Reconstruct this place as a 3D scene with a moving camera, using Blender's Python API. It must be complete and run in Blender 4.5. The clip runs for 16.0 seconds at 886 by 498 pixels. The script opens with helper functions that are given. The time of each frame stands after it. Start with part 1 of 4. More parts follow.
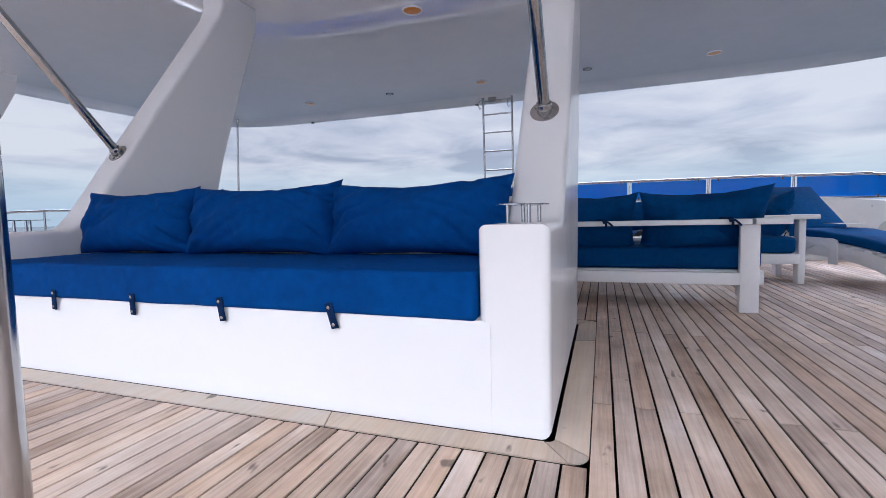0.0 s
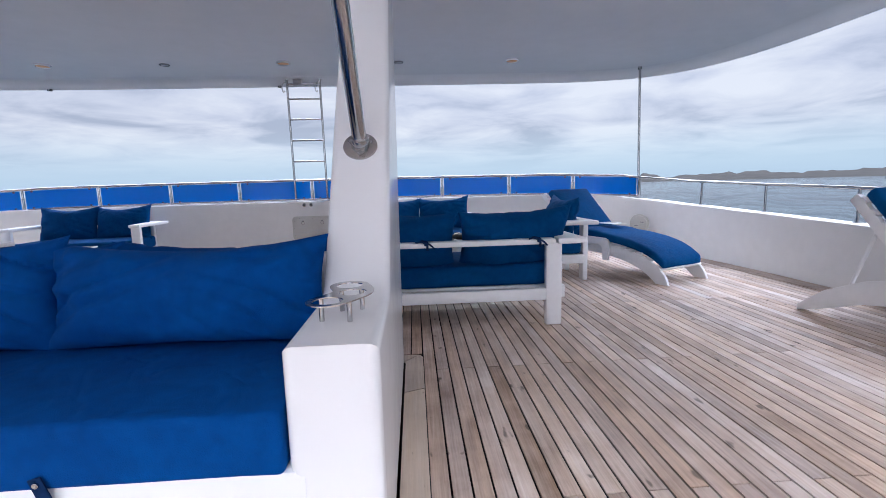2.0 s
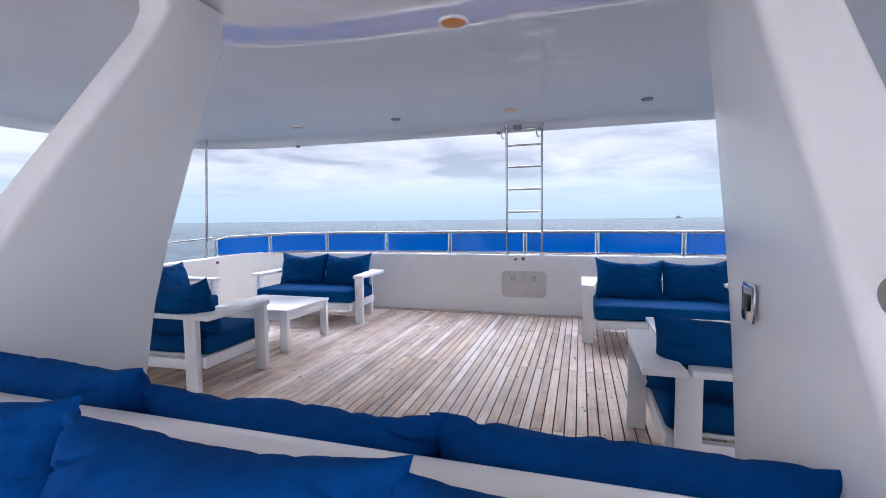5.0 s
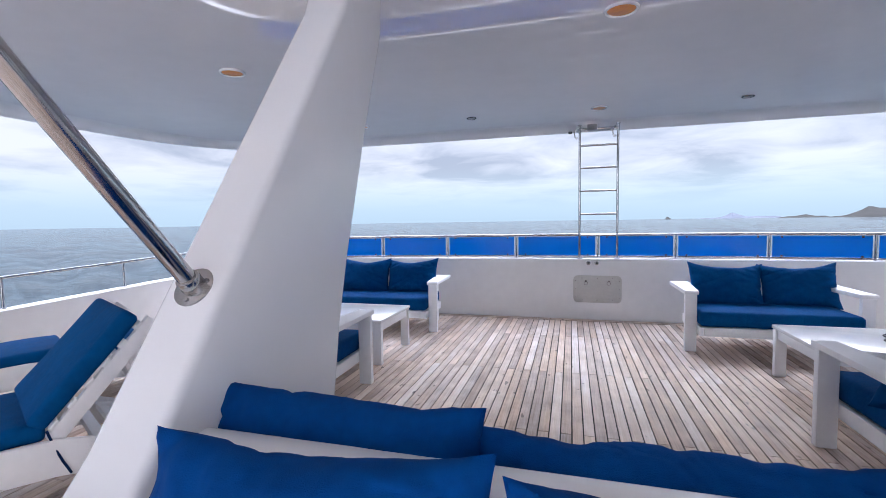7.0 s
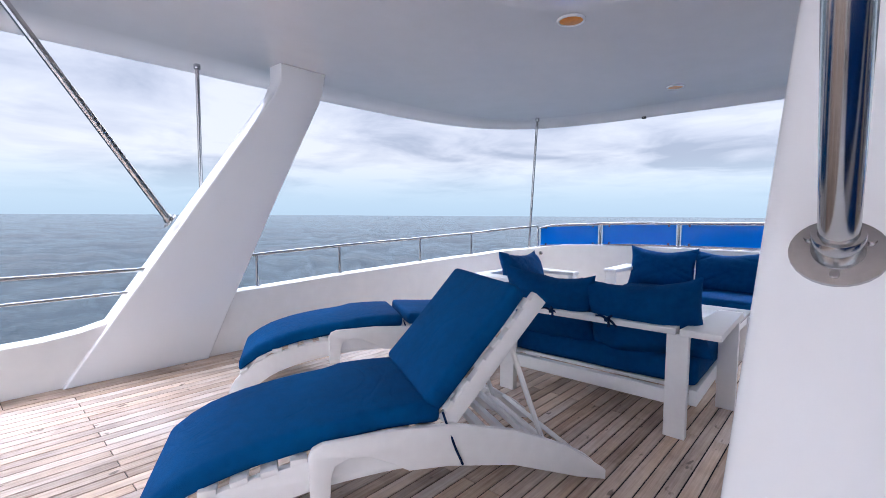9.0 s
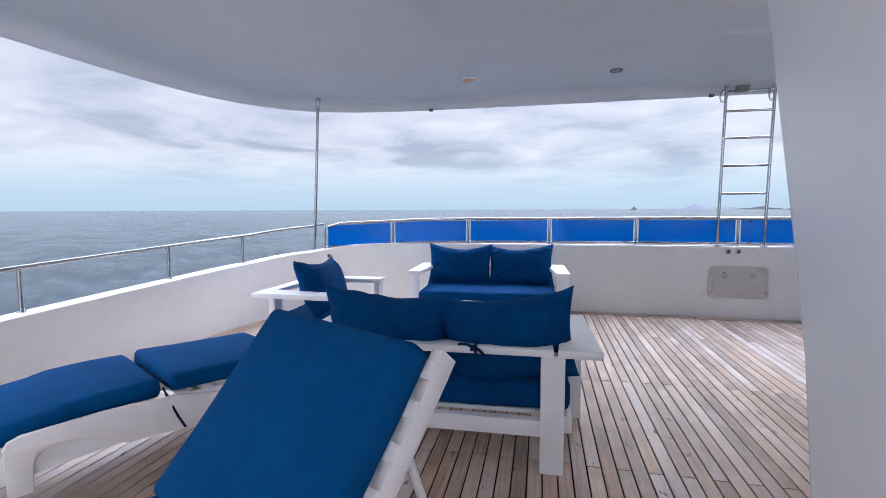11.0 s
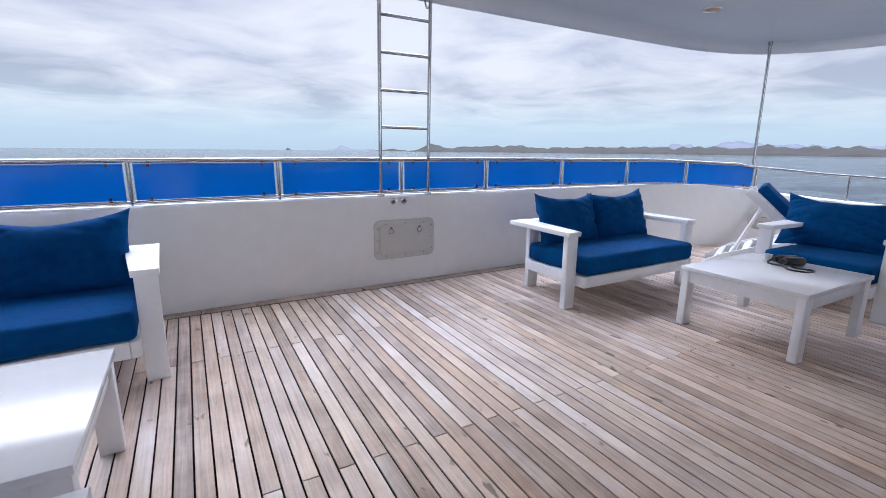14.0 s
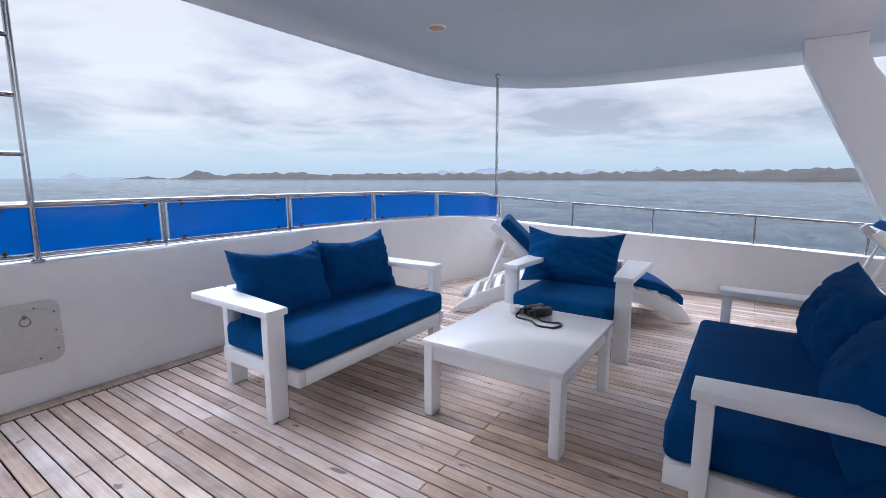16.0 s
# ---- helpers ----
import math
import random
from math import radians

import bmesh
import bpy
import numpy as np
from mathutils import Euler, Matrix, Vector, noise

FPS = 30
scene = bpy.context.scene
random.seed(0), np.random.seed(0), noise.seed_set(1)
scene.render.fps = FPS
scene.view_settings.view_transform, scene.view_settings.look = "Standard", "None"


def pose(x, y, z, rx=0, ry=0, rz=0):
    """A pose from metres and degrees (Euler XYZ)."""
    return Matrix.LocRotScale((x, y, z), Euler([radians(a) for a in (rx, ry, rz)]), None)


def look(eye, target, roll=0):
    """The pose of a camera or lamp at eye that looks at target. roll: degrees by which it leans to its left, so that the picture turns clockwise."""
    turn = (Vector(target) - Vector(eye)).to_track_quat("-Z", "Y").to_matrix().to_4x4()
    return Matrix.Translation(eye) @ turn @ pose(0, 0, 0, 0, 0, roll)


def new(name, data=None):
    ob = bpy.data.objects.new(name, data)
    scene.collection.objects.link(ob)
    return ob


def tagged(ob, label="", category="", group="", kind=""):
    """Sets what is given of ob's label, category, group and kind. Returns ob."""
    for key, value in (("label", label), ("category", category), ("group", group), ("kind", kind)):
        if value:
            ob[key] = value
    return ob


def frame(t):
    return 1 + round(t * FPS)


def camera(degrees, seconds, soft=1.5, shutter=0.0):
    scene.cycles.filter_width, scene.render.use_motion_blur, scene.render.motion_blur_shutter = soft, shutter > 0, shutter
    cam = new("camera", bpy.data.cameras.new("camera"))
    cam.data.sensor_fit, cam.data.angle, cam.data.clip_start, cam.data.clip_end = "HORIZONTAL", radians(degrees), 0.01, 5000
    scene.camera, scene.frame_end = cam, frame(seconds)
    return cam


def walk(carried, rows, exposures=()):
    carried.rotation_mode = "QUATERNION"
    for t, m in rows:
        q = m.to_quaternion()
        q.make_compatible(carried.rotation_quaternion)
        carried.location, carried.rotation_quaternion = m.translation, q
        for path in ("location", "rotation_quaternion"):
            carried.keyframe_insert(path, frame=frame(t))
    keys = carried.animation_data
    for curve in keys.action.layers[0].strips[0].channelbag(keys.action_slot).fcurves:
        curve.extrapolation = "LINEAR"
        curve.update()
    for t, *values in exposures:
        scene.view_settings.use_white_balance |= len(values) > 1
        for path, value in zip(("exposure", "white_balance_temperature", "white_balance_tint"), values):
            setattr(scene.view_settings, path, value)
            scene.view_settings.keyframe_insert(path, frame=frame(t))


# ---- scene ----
cam = camera(89.1, 16.0, soft=0.85)
PATH = [
    (0, (1.883, -0.055, 0.805), (1.216, 1.825, 0.659), -1.4),
    (0.5, (1.785, 0.079, 0.917), (1.346, 2.019, 0.705), -1.9),
    (1, (1.764, 0.155, 1.011), (1.55, 2.122, 0.718), -2.4),
    (1.5, (1.799, 0.259, 1.067), (1.788, 2.232, 0.744), -2.3),
    (2, (1.821, 0.376, 1.173), (1.941, 2.353, 0.896), -1.6),
    (2.5, (1.859, 0.487, 1.333), (1.951, 2.475, 1.137), -1.4),
    (3, (1.78, 0.725, 1.403), (1.658, 2.715, 1.253), -1.4),
    (3.5, (1.643, 0.978, 1.491), (1.189, 2.92, 1.343), -1.1),
    (3.7, (1.537, 1.046, 1.518), (0.911, 2.939, 1.362), -1.1),
    (5.8, (0.357, 1.262, 1.570), (-0.082, 3.211, 1.457), 0.6),
    (6, (0.208, 1.262, 1.574), (-0.162, 3.224, 1.463), 0.6),
    (6.5, (-0.097, 1.173, 1.573), (-0.454, 3.137, 1.451), 0.0),
    (7, (-0.407, 1.175, 1.587), (-0.954, 3.095, 1.466), -0.9),
    (7.5, (-0.822, 1.192, 1.584), (-1.704, 2.984, 1.469), -0.8),
    (8, (-1.176, 1.17, 1.579), (-2.421, 2.728, 1.432), -0.1),
    (8.2, (-1.281, 1.214, 1.547), (-2.65, 2.663, 1.387), 0.2),
    (10.3, (-2.407, 1.493, 1.394), (-3.391, 3.228, 1.253), 0.4),
    (10.5, (-2.501, 1.612, 1.411), (-3.319, 3.431, 1.258), 0.0),
    (11, (-2.585, 1.956, 1.48), (-3.008, 3.903, 1.303), -0.2),
    (11.5, (-2.515, 2.35, 1.48), (-2.609, 4.337, 1.27), -0.8),
    (12, (-2.485, 2.711, 1.447), (-2.321, 4.687, 1.182), -1.9),
    (12.5, (-2.397, 3.043, 1.409), (-2.034, 4.984, 1.091), -2.1),
    (13, (-2.474, 3.517, 1.434), (-1.869, 5.384, 1.051), -1.5),
    (13.5, (-2.337, 3.841, 1.449), (-1.548, 5.633, 1.038), -0.3),
    (14, (-2.035, 4.129, 1.442), (-1.077, 5.832, 1.014), 0.5),
    (14.5, (-1.549, 4.33, 1.46), (-0.423, 5.928, 1.036), 0.7),
    (15, (-1.075, 4.387, 1.505), (0.251, 5.831, 1.105), 0.3),
    (15.5, (-0.784, 4.424, 1.507), (0.726, 5.689, 1.159), -0.2),
    (16, (-0.655, 4.718, 1.519), (0.981, 5.824, 1.207), -0.0),
]
walk(cam, [(t, look(eye, target, roll)) for t, eye, target, roll in PATH], [(0, 1.02, 6360, 10), (2.5, 1.30, 6390, 10), (3.5, 1.46, 6390, 10), (7.5, 1.44, 6390, 10), (10.5, 1.32, 6400, 10), (13, 1.30, 6450, 10), (16, 1.28, 6480, 10)])

# ---------------------------------------------------------------- world and light
world = bpy.data.worlds.new("overcast_sky")
scene.world = world
world.use_nodes = True


def sky_nodes():
    nt = world.node_tree
    nt.nodes.clear()
    N, L = nt.nodes.new, nt.links.new
    out, bg = N("ShaderNodeOutputWorld"), N("ShaderNodeBackground")
    bg.inputs["Strength"].default_value = 0.1
    sky = N("ShaderNodeTexSky")
    sky.sky_type, sky.sun_disc = "NISHITA", False
    sky.sun_elevation, sky.sun_rotation = radians(42), radians(SUN_TURN)
    sky.dust_density, sky.air_density = 2.0, 1.0
    tc = N("ShaderNodeTexCoord")
    sep = N("ShaderNodeSeparateXYZ")
    L(tc.outputs["Generated"], sep.inputs[0])
    # flat cloud layer: direction divided by its height
    up = N("ShaderNodeMath"); up.operation = "MAXIMUM"; up.inputs[1].default_value = 0.0
    L(sep.outputs["Z"], up.inputs[0])
    add = N("ShaderNodeMath"); add.operation = "ADD"; add.inputs[1].default_value = 0.10
    L(up.outputs[0], add.inputs[0])
    div = N("ShaderNodeVectorMath"); div.operation = "DIVIDE"
    L(tc.outputs["Generated"], div.inputs[0]); L(add.outputs[0], div.inputs[1])
    n1 = N("ShaderNodeTexNoise"); n1.inputs["Scale"].default_value = 1.1; n1.inputs["Detail"].default_value = 7; n1.inputs["Roughness"].default_value = 0.55; n1.inputs["Distortion"].default_value = 0.4
    n2 = N("ShaderNodeTexNoise"); n2.inputs["Scale"].default_value = 0.45; n2.inputs["Detail"].default_value = 3
    L(div.outputs[0], n1.inputs["Vector"]); L(div.outputs[0], n2.inputs["Vector"])
    mixn = N("ShaderNodeMath"); mixn.operation = "MULTIPLY_ADD"; mixn.inputs[1].default_value = 0.55
    half = N("ShaderNodeMath"); half.operation = "MULTIPLY"; half.inputs[1].default_value = 0.45
    L(n2.outputs["Fac"], half.inputs[0]); L(n1.outputs["Fac"], mixn.inputs[0]); L(half.outputs[0], mixn.inputs[2])
    cr = N("ShaderNodeValToRGB")
    cr.color_ramp.elements[0].position, cr.color_ramp.elements[0].color = 0.40, (1.75, 1.95, 2.55, 1)
    cr.color_ramp.elements[1].position, cr.color_ramp.elements[1].color = 0.58, (3.45, 3.55, 3.95, 1)
    e = cr.color_ramp.elements.new(0.48); e.color = (2.65, 2.8, 3.4, 1)
    L(mixn.outputs[0], cr.inputs[0])
    # pale blue gap near the horizon
    hz = N("ShaderNodeMapRange"); hz.inputs["From Min"].default_value = 0.015; hz.inputs["From Max"].default_value = 0.13
    hz.interpolation_type = "SMOOTHSTEP"
    L(sep.outputs["Z"], hz.inputs["Value"])
    pale = N("ShaderNodeMix"); pale.data_type = "RGBA"
    pale.inputs["A"].default_value = (2.2, 2.95, 3.8, 1)
    L(hz.outputs[0], pale.inputs["Factor"]); L(cr.outputs["Color"], pale.inputs["B"])
    cover = N("ShaderNodeMix"); cover.data_type = "RGBA"; cover.inputs["Factor"].default_value = 0.9
    L(sky.outputs[0], cover.inputs["A"]); L(pale.outputs["Result"], cover.inputs["B"])
    # sky above the view is raised up to 13-fold to light the deck
    grad = N("ShaderNodeMath"); grad.operation = "MULTIPLY_ADD"; grad.inputs[1].default_value, grad.inputs[2].default_value = ZENITH, 1.0
    lift = N("ShaderNodeMapRange"); lift.interpolation_type = "SMOOTHSTEP"
    lift.inputs["From Min"].default_value, lift.inputs["From Max"].default_value = 0.36, 0.58
    L(up.outputs[0], lift.inputs["Value"]); L(lift.outputs[0], grad.inputs[0])
    whole = N("ShaderNodeVectorMath"); whole.operation = "SCALE"
    L(cover.outputs["Result"], whole.inputs[0]); L(grad.outputs[0], whole.inputs["Scale"])
    L(whole.outputs[0], bg.inputs["Color"]); L(bg.outputs[0], out.inputs[0])


SUN_TURN, ZENITH = 207.0, 12.0
sky_nodes()
sun = new("sun", bpy.data.lights.new("sun", "SUN"))
sun.data.energy, sun.data.angle, sun.data.color = 0.6, radians(50), (1.0, 0.98, 0.95)
sun.matrix_world = look((-14, -27, 30), (0, 0, 0))


# ---------------------------------------------------------------- materials
def mat(name, base, rough=0.5, metal=0.0, spec=0.5, coat=0.0):
    m = bpy.data.materials.new(name)
    m.use_nodes = True
    b = m.node_tree.nodes["Principled BSDF"]
    b.inputs["Base Color"].default_value = (*base, 1)
    b.inputs["Roughness"].default_value = rough
    b.inputs["Metallic"].default_value = metal
    b.inputs["Specular IOR Level"].default_value = spec
    b.inputs["Coat Weight"].default_value = coat
    return m


def vary(m, scale, lo, hi, stretch=(1, 1, 1), bump=0.0, bump_scale=None, rough=None, detail=5, bump_detail=4, creases=0.0):
    """Two-scale tint of the base colour between lo and hi, with relief."""
    nt = m.node_tree
    N, L = nt.nodes.new, nt.links.new
    b = nt.nodes["Principled BSDF"]
    tc, mp = N("ShaderNodeTexCoord"), N("ShaderNodeMapping")
    mp.inputs["Scale"].default_value = stretch
    L(tc.outputs["Object"], mp.inputs["Vector"])
    n1, n2 = N("ShaderNodeTexNoise"), N("ShaderNodeTexNoise")
    n1.inputs["Scale"].default_value, n1.inputs["Detail"].default_value = scale, detail
    n2.inputs["Scale"].default_value, n2.inputs["Detail"].default_value = scale * 9, 4
    L(mp.outputs[0], n1.inputs["Vector"]); L(mp.outputs[0], n2.inputs["Vector"])
    mx = N("ShaderNodeMath"); mx.operation = "MULTIPLY_ADD"; mx.inputs[1].default_value = 0.65
    h = N("ShaderNodeMath"); h.operation = "MULTIPLY"; h.inputs[1].default_value = 0.35
    L(n2.outputs["Fac"], h.inputs[0]); L(n1.outputs["Fac"], mx.inputs[0]); L(h.outputs[0], mx.inputs[2])
    cr = N("ShaderNodeValToRGB")
    cr.color_ramp.elements[0].position, cr.color_ramp.elements[0].color = 0.35, (*lo, 1)
    cr.color_ramp.elements[1].position, cr.color_ramp.elements[1].color = 0.65, (*hi, 1)
    L(mx.outputs[0], cr.inputs[0]); L(cr.outputs["Color"], b.inputs["Base Color"])
    if rough:
        mr = N("ShaderNodeMapRange"); mr.inputs["To Min"].default_value, mr.inputs["To Max"].default_value = rough
        mr.inputs["From Min"].default_value, mr.inputs["From Max"].default_value = 0.3, 0.7
        L(mx.outputs[0], mr.inputs["Value"]); L(mr.outputs[0], b.inputs["Roughness"])
    if bump:
        bp = N("ShaderNodeBump"); bp.inputs["Strength"].default_value = bump; bp.inputs["Distance"].default_value = 0.01
        n3 = N("ShaderNodeTexNoise"); n3.inputs["Scale"].default_value = bump_scale or scale * 9; n3.inputs["Detail"].default_value = bump_detail
        L(mp.outputs[0], n3.inputs["Vector"]); L(n3.outputs["Fac"], bp.inputs["Height"]); L(bp.outputs[0], b.inputs["Normal"])
        if creases:
            # soft folds of loose cloth: ridges where a slow noise crosses its mean
            n4 = N("ShaderNodeTexNoise"); n4.inputs["Scale"].default_value = 3.6; n4.inputs["Detail"].default_value = 2.5; n4.inputs["Distortion"].default_value = 0.9
            sub = N("ShaderNodeMath"); sub.operation = "SUBTRACT"; sub.inputs[1].default_value = 0.5
            mag = N("ShaderNodeMath"); mag.operation = "ABSOLUTE"
            sm = N("ShaderNodeMapRange"); sm.interpolation_type = "SMOOTHSTEP"
            sm.inputs["From Min"].default_value, sm.inputs["From Max"].default_value = 0.0, 0.085
            L(tc.outputs["Object"], n4.inputs["Vector"]); L(n4.outputs["Fac"], sub.inputs[0]); L(sub.outputs[0], mag.inputs[0]); L(mag.outputs[0], sm.inputs["Value"])
            b2 = N("ShaderNodeBump"); b2.inputs["Strength"].default_value = creases; b2.inputs["Distance"].default_value = 0.012
            L(sm.outputs[0], b2.inputs["Height"]); L(b2.outputs[0], bp.inputs["Normal"])
    return m


GEL = vary(mat("white_gelcoat", (0.8, 0.8, 0.8), 0.3), 0.8, (0.80, 0.82, 0.835), (0.815, 0.835, 0.85), rough=(0.17, 0.24))
WALL = vary(mat("bulwark_paint", (0.78, 0.77, 0.75), 0.4), 0.9, (0.74, 0.735, 0.72), (0.81, 0.805, 0.79), bump=0.03, bump_scale=4, rough=(0.32, 0.5))
CEIL = vary(mat("canopy_gloss", (0.70, 0.70, 0.71), 0.06, spec=0.8, coat=0.5), 0.5, (0.70, 0.70, 0.71), (0.75, 0.75, 0.76), bump=0.14, bump_scale=0.45, rough=(0.008, 0.02), bump_detail=0)
WOODW = vary(mat("white_painted_wood", (0.8, 0.8, 0.8), 0.4), 3.0, (0.80, 0.81, 0.82), (0.85, 0.86, 0.87), stretch=(1, 1, 1), bump=0.06, bump_scale=40, rough=(0.3, 0.48))
TABLETOP = vary(mat("white_table_gloss", (0.82, 0.82, 0.83), 0.12), 3.0, (0.83, 0.84, 0.85), (0.87, 0.88, 0.89), rough=(0.13, 0.145))
RESIN = vary(mat("white_resin", (0.8, 0.8, 0.8), 0.35), 2.0, (0.76, 0.76, 0.76), (0.83, 0.83, 0.83), bump=0.05, bump_scale=60, rough=(0.3, 0.45))
STEEL = vary(mat("stainless_steel", (0.55, 0.55, 0.56), 0.2, 1.0), 8.0, (0.38, 0.38, 0.385), (0.45, 0.45, 0.455), rough=(0.12, 0.19))
BLUE = vary(mat("royal_blue_canvas", (0.0, 0.05, 0.22), 0.85, spec=0.07), 2.2, (0.0005, 0.040, 0.185), (0.001, 0.064, 0.265), bump=0.35, bump_scale=260, rough=(0.8, 0.95), creases=0.2)
TEAL = vary(mat("sea_blue_canvas", (0.0, 0.08, 0.24), 0.85, spec=0.07), 2.2, (0.0005, 0.050, 0.170), (0.001, 0.076, 0.235), bump=0.35, bump_scale=260, rough=(0.8, 0.95), creases=0.2)
NAVY = vary(mat("dark_blue_canvas", (0.0, 0.05, 0.16), 0.9, spec=0.06), 2.4, (0.0005, 0.042, 0.148), (0.001, 0.062, 0.205), bump=0.35, bump_scale=260, rough=(0.8, 0.95), creases=0.2)
STRAP = vary(mat("navy_webbing", (0.004, 0.02, 0.08), 0.9, spec=0.1), 20.0, (0.003, 0.015, 0.06), (0.006, 0.03, 0.10), bump=0.3, bump_scale=300)
PANEL = vary(mat("blue_acrylic", (0.0, 0.08, 0.5), 0.1), 1.5, (0.001, 0.120, 0.42), (0.002, 0.150, 0.52), bump=0.015, bump_scale=3, rough=(0.06, 0.16))
def see_through(m, colour, share):
    """Lets part of the light from behind glow through a thin sheet."""
    nt = m.node_tree
    mix, tr = nt.nodes.new("ShaderNodeMixShader"), nt.nodes.new("ShaderNodeBsdfTranslucent")
    tr.inputs["Color"].default_value = (*colour, 1)
    mix.inputs[0].default_value = share
    out = nt.nodes["Material Output"]
    nt.links.new(nt.nodes["Principled BSDF"].outputs[0], mix.inputs[1])
    nt.links.new(tr.outputs[0], mix.inputs[2])
    nt.links.new(mix.outputs[0], out.inputs[0])


PANEL.node_tree.nodes["Principled BSDF"].inputs["Specular IOR Level"].default_value = 0.3
see_through(PANEL, (0.003, 0.42, 0.84), 0.36)
CAULK = vary(mat("black_caulking", (0.02, 0.02, 0.02), 0.7), 6.0, (0.004, 0.004, 0.0045), (0.010, 0.010, 0.010))
HATCH = vary(mat("beige_plastic", (0.55, 0.54, 0.5), 0.5), 4.0, (0.50, 0.495, 0.46), (0.58, 0.57, 0.53), bump=0.1, bump_scale=120, rough=(0.4, 0.6))
BLACK = vary(mat("black_plastic", (0.015, 0.015, 0.016), 0.45), 10.0, (0.010, 0.010, 0.011), (0.03, 0.03, 0.03))
GREYP = vary(mat("grey_plastic", (0.25, 0.25, 0.26), 0.5), 6.0, (0.2, 0.2, 0.21), (0.3, 0.3, 0.31))
AMBER = vary(mat("amber_lens", (0.55, 0.26, 0.04), 0.3), 30.0, (0.62, 0.20, 0.008), (0.80, 0.30, 0.012))
TAN = vary(mat("tan_lens", (0.5, 0.36, 0.25), 0.4), 30.0, (0.66, 0.33, 0.13), (0.74, 0.40, 0.18))
CERAMIC = mat("white_ceramic", (0.8, 0.79, 0.77), 0.15)
ROCK = vary(mat("dry_scrub_land", (0.1, 0.1, 0.09), 0.95, spec=0.1), 0.012, (0.010, 0.010, 0.010), (0.022, 0.021, 0.019))
# air haze is put into this colour: paler and bluer than ROCK
HAZE = vary(mat("hazed_hills", (0.16, 0.17, 0.2), 0.95, spec=0.1), 0.008, (0.045, 0.052, 0.068), (0.062, 0.070, 0.088))


def teak(name, lo, mid, hi):
    m = mat(name, mid, 0.6, spec=0.3)
    nt = m.node_tree
    N, L = nt.nodes.new, nt.links.new
    b = nt.nodes["Principled BSDF"]
    info = N("ShaderNodeObjectInfo")
    geo = N("ShaderNodeNewGeometry")
    rnd = N("ShaderNodeMath"); rnd.operation = "ADD"
    L(info.outputs["Random"], rnd.inputs[0]); L(geo.outputs["Random Per Island"], rnd.inputs[1])
    frac = N("ShaderNodeMath"); frac.operation = "FRACT"
    L(rnd.outputs[0], frac.inputs[0])
    tc = N("ShaderNodeTexCoord")
    off = N("ShaderNodeVectorMath"); off.operation = "MULTIPLY_ADD"
    off.inputs[1].default_value = (1, 1, 1)
    comb = N("ShaderNodeCombineXYZ")
    mul = N("ShaderNodeMath"); mul.operation = "MULTIPLY"; mul.inputs[1].default_value = 37.0
    L(frac.outputs[0], mul.inputs[0]); L(mul.outputs[0], comb.inputs["Z"]); L(mul.outputs[0], comb.inputs["Y"])
    L(geo.outputs["Position"], off.inputs[0]); L(comb.outputs[0], off.inputs[2])
    mp = N("ShaderNodeMapping"); mp.inputs["Scale"].default_value = (75, 2.6, 20)
    L(off.outputs[0], mp.inputs["Vector"])
    grain = N("ShaderNodeTexNoise"); grain.inputs["Scale"].default_value = 1.0; grain.inputs["Detail"].default_value = 6; grain.inputs["Roughness"].default_value = 0.65
    L(mp.outputs[0], grain.inputs["Vector"])
    blot = N("ShaderNodeTexNoise"); blot.inputs["Scale"].default_value = 2.6; blot.inputs["Detail"].default_value = 5; blot.inputs["Roughness"].default_value = 0.6
    L(off.outputs[0], blot.inputs["Vector"])
    wide = N("ShaderNodeTexNoise"); wide.inputs["Scale"].default_value = 0.55; wide.inputs["Detail"].default_value = 4
    L(geo.outputs["Position"], wide.inputs["Vector"])
    s1 = N("ShaderNodeMath"); s1.operation = "MULTIPLY"; s1.inputs[1].default_value = 0.30
    L(grain.outputs["Fac"], s1.inputs[0])
    s2 = N("ShaderNodeMath"); s2.operation = "MULTIPLY_ADD"; s2.inputs[1].default_value = 0.40
    L(blot.outputs["Fac"], s2.inputs[0]); L(s1.outputs[0], s2.inputs[2])
    s3 = N("ShaderNodeMath"); s3.operation = "MULTIPLY_ADD"; s3.inputs[1].default_value = 0.17
    L(frac.outputs[0], s3.inputs[0]); L(s2.outputs[0], s3.inputs[2])
    s4 = N("ShaderNodeMath"); s4.operation = "MULTIPLY_ADD"; s4.inputs[1].default_value = 0.20
    L(wide.outputs["Fac"], s4.inputs[0]); L(s3.outputs[0], s4.inputs[2])
    cr = N("ShaderNodeValToRGB")
    cr.color_ramp.elements[0].position, cr.color_ramp.elements[0].color = 0.38, (*lo, 1)
    cr.color_ramp.elements[1].position, cr.color_ramp.elements[1].color = 0.74, (*hi, 1)
    e = cr.color_ramp.elements.new(0.55); e.color = (*mid, 1)
    L(s4.outputs[0], cr.inputs[0])
    # sun-bleached grey against bare tan, plank by plank and in streaks along the grain
    sp = N("ShaderNodeMapping"); sp.inputs["Scale"].default_value = (9, 1.1, 4)
    L(off.outputs[0], sp.inputs["Vector"])
    streak = N("ShaderNodeTexNoise"); streak.inputs["Scale"].default_value = 1.0; streak.inputs["Detail"].default_value = 5; streak.inputs["Roughness"].default_value = 0.6
    L(sp.outputs[0], streak.inputs["Vector"])
    r2 = N("ShaderNodeMath"); r2.operation = "MULTIPLY"; r2.inputs[1].default_value = 7.31
    f2 = N("ShaderNodeMath"); f2.operation = "FRACT"
    L(frac.outputs[0], r2.inputs[0]); L(r2.outputs[0], f2.inputs[0])
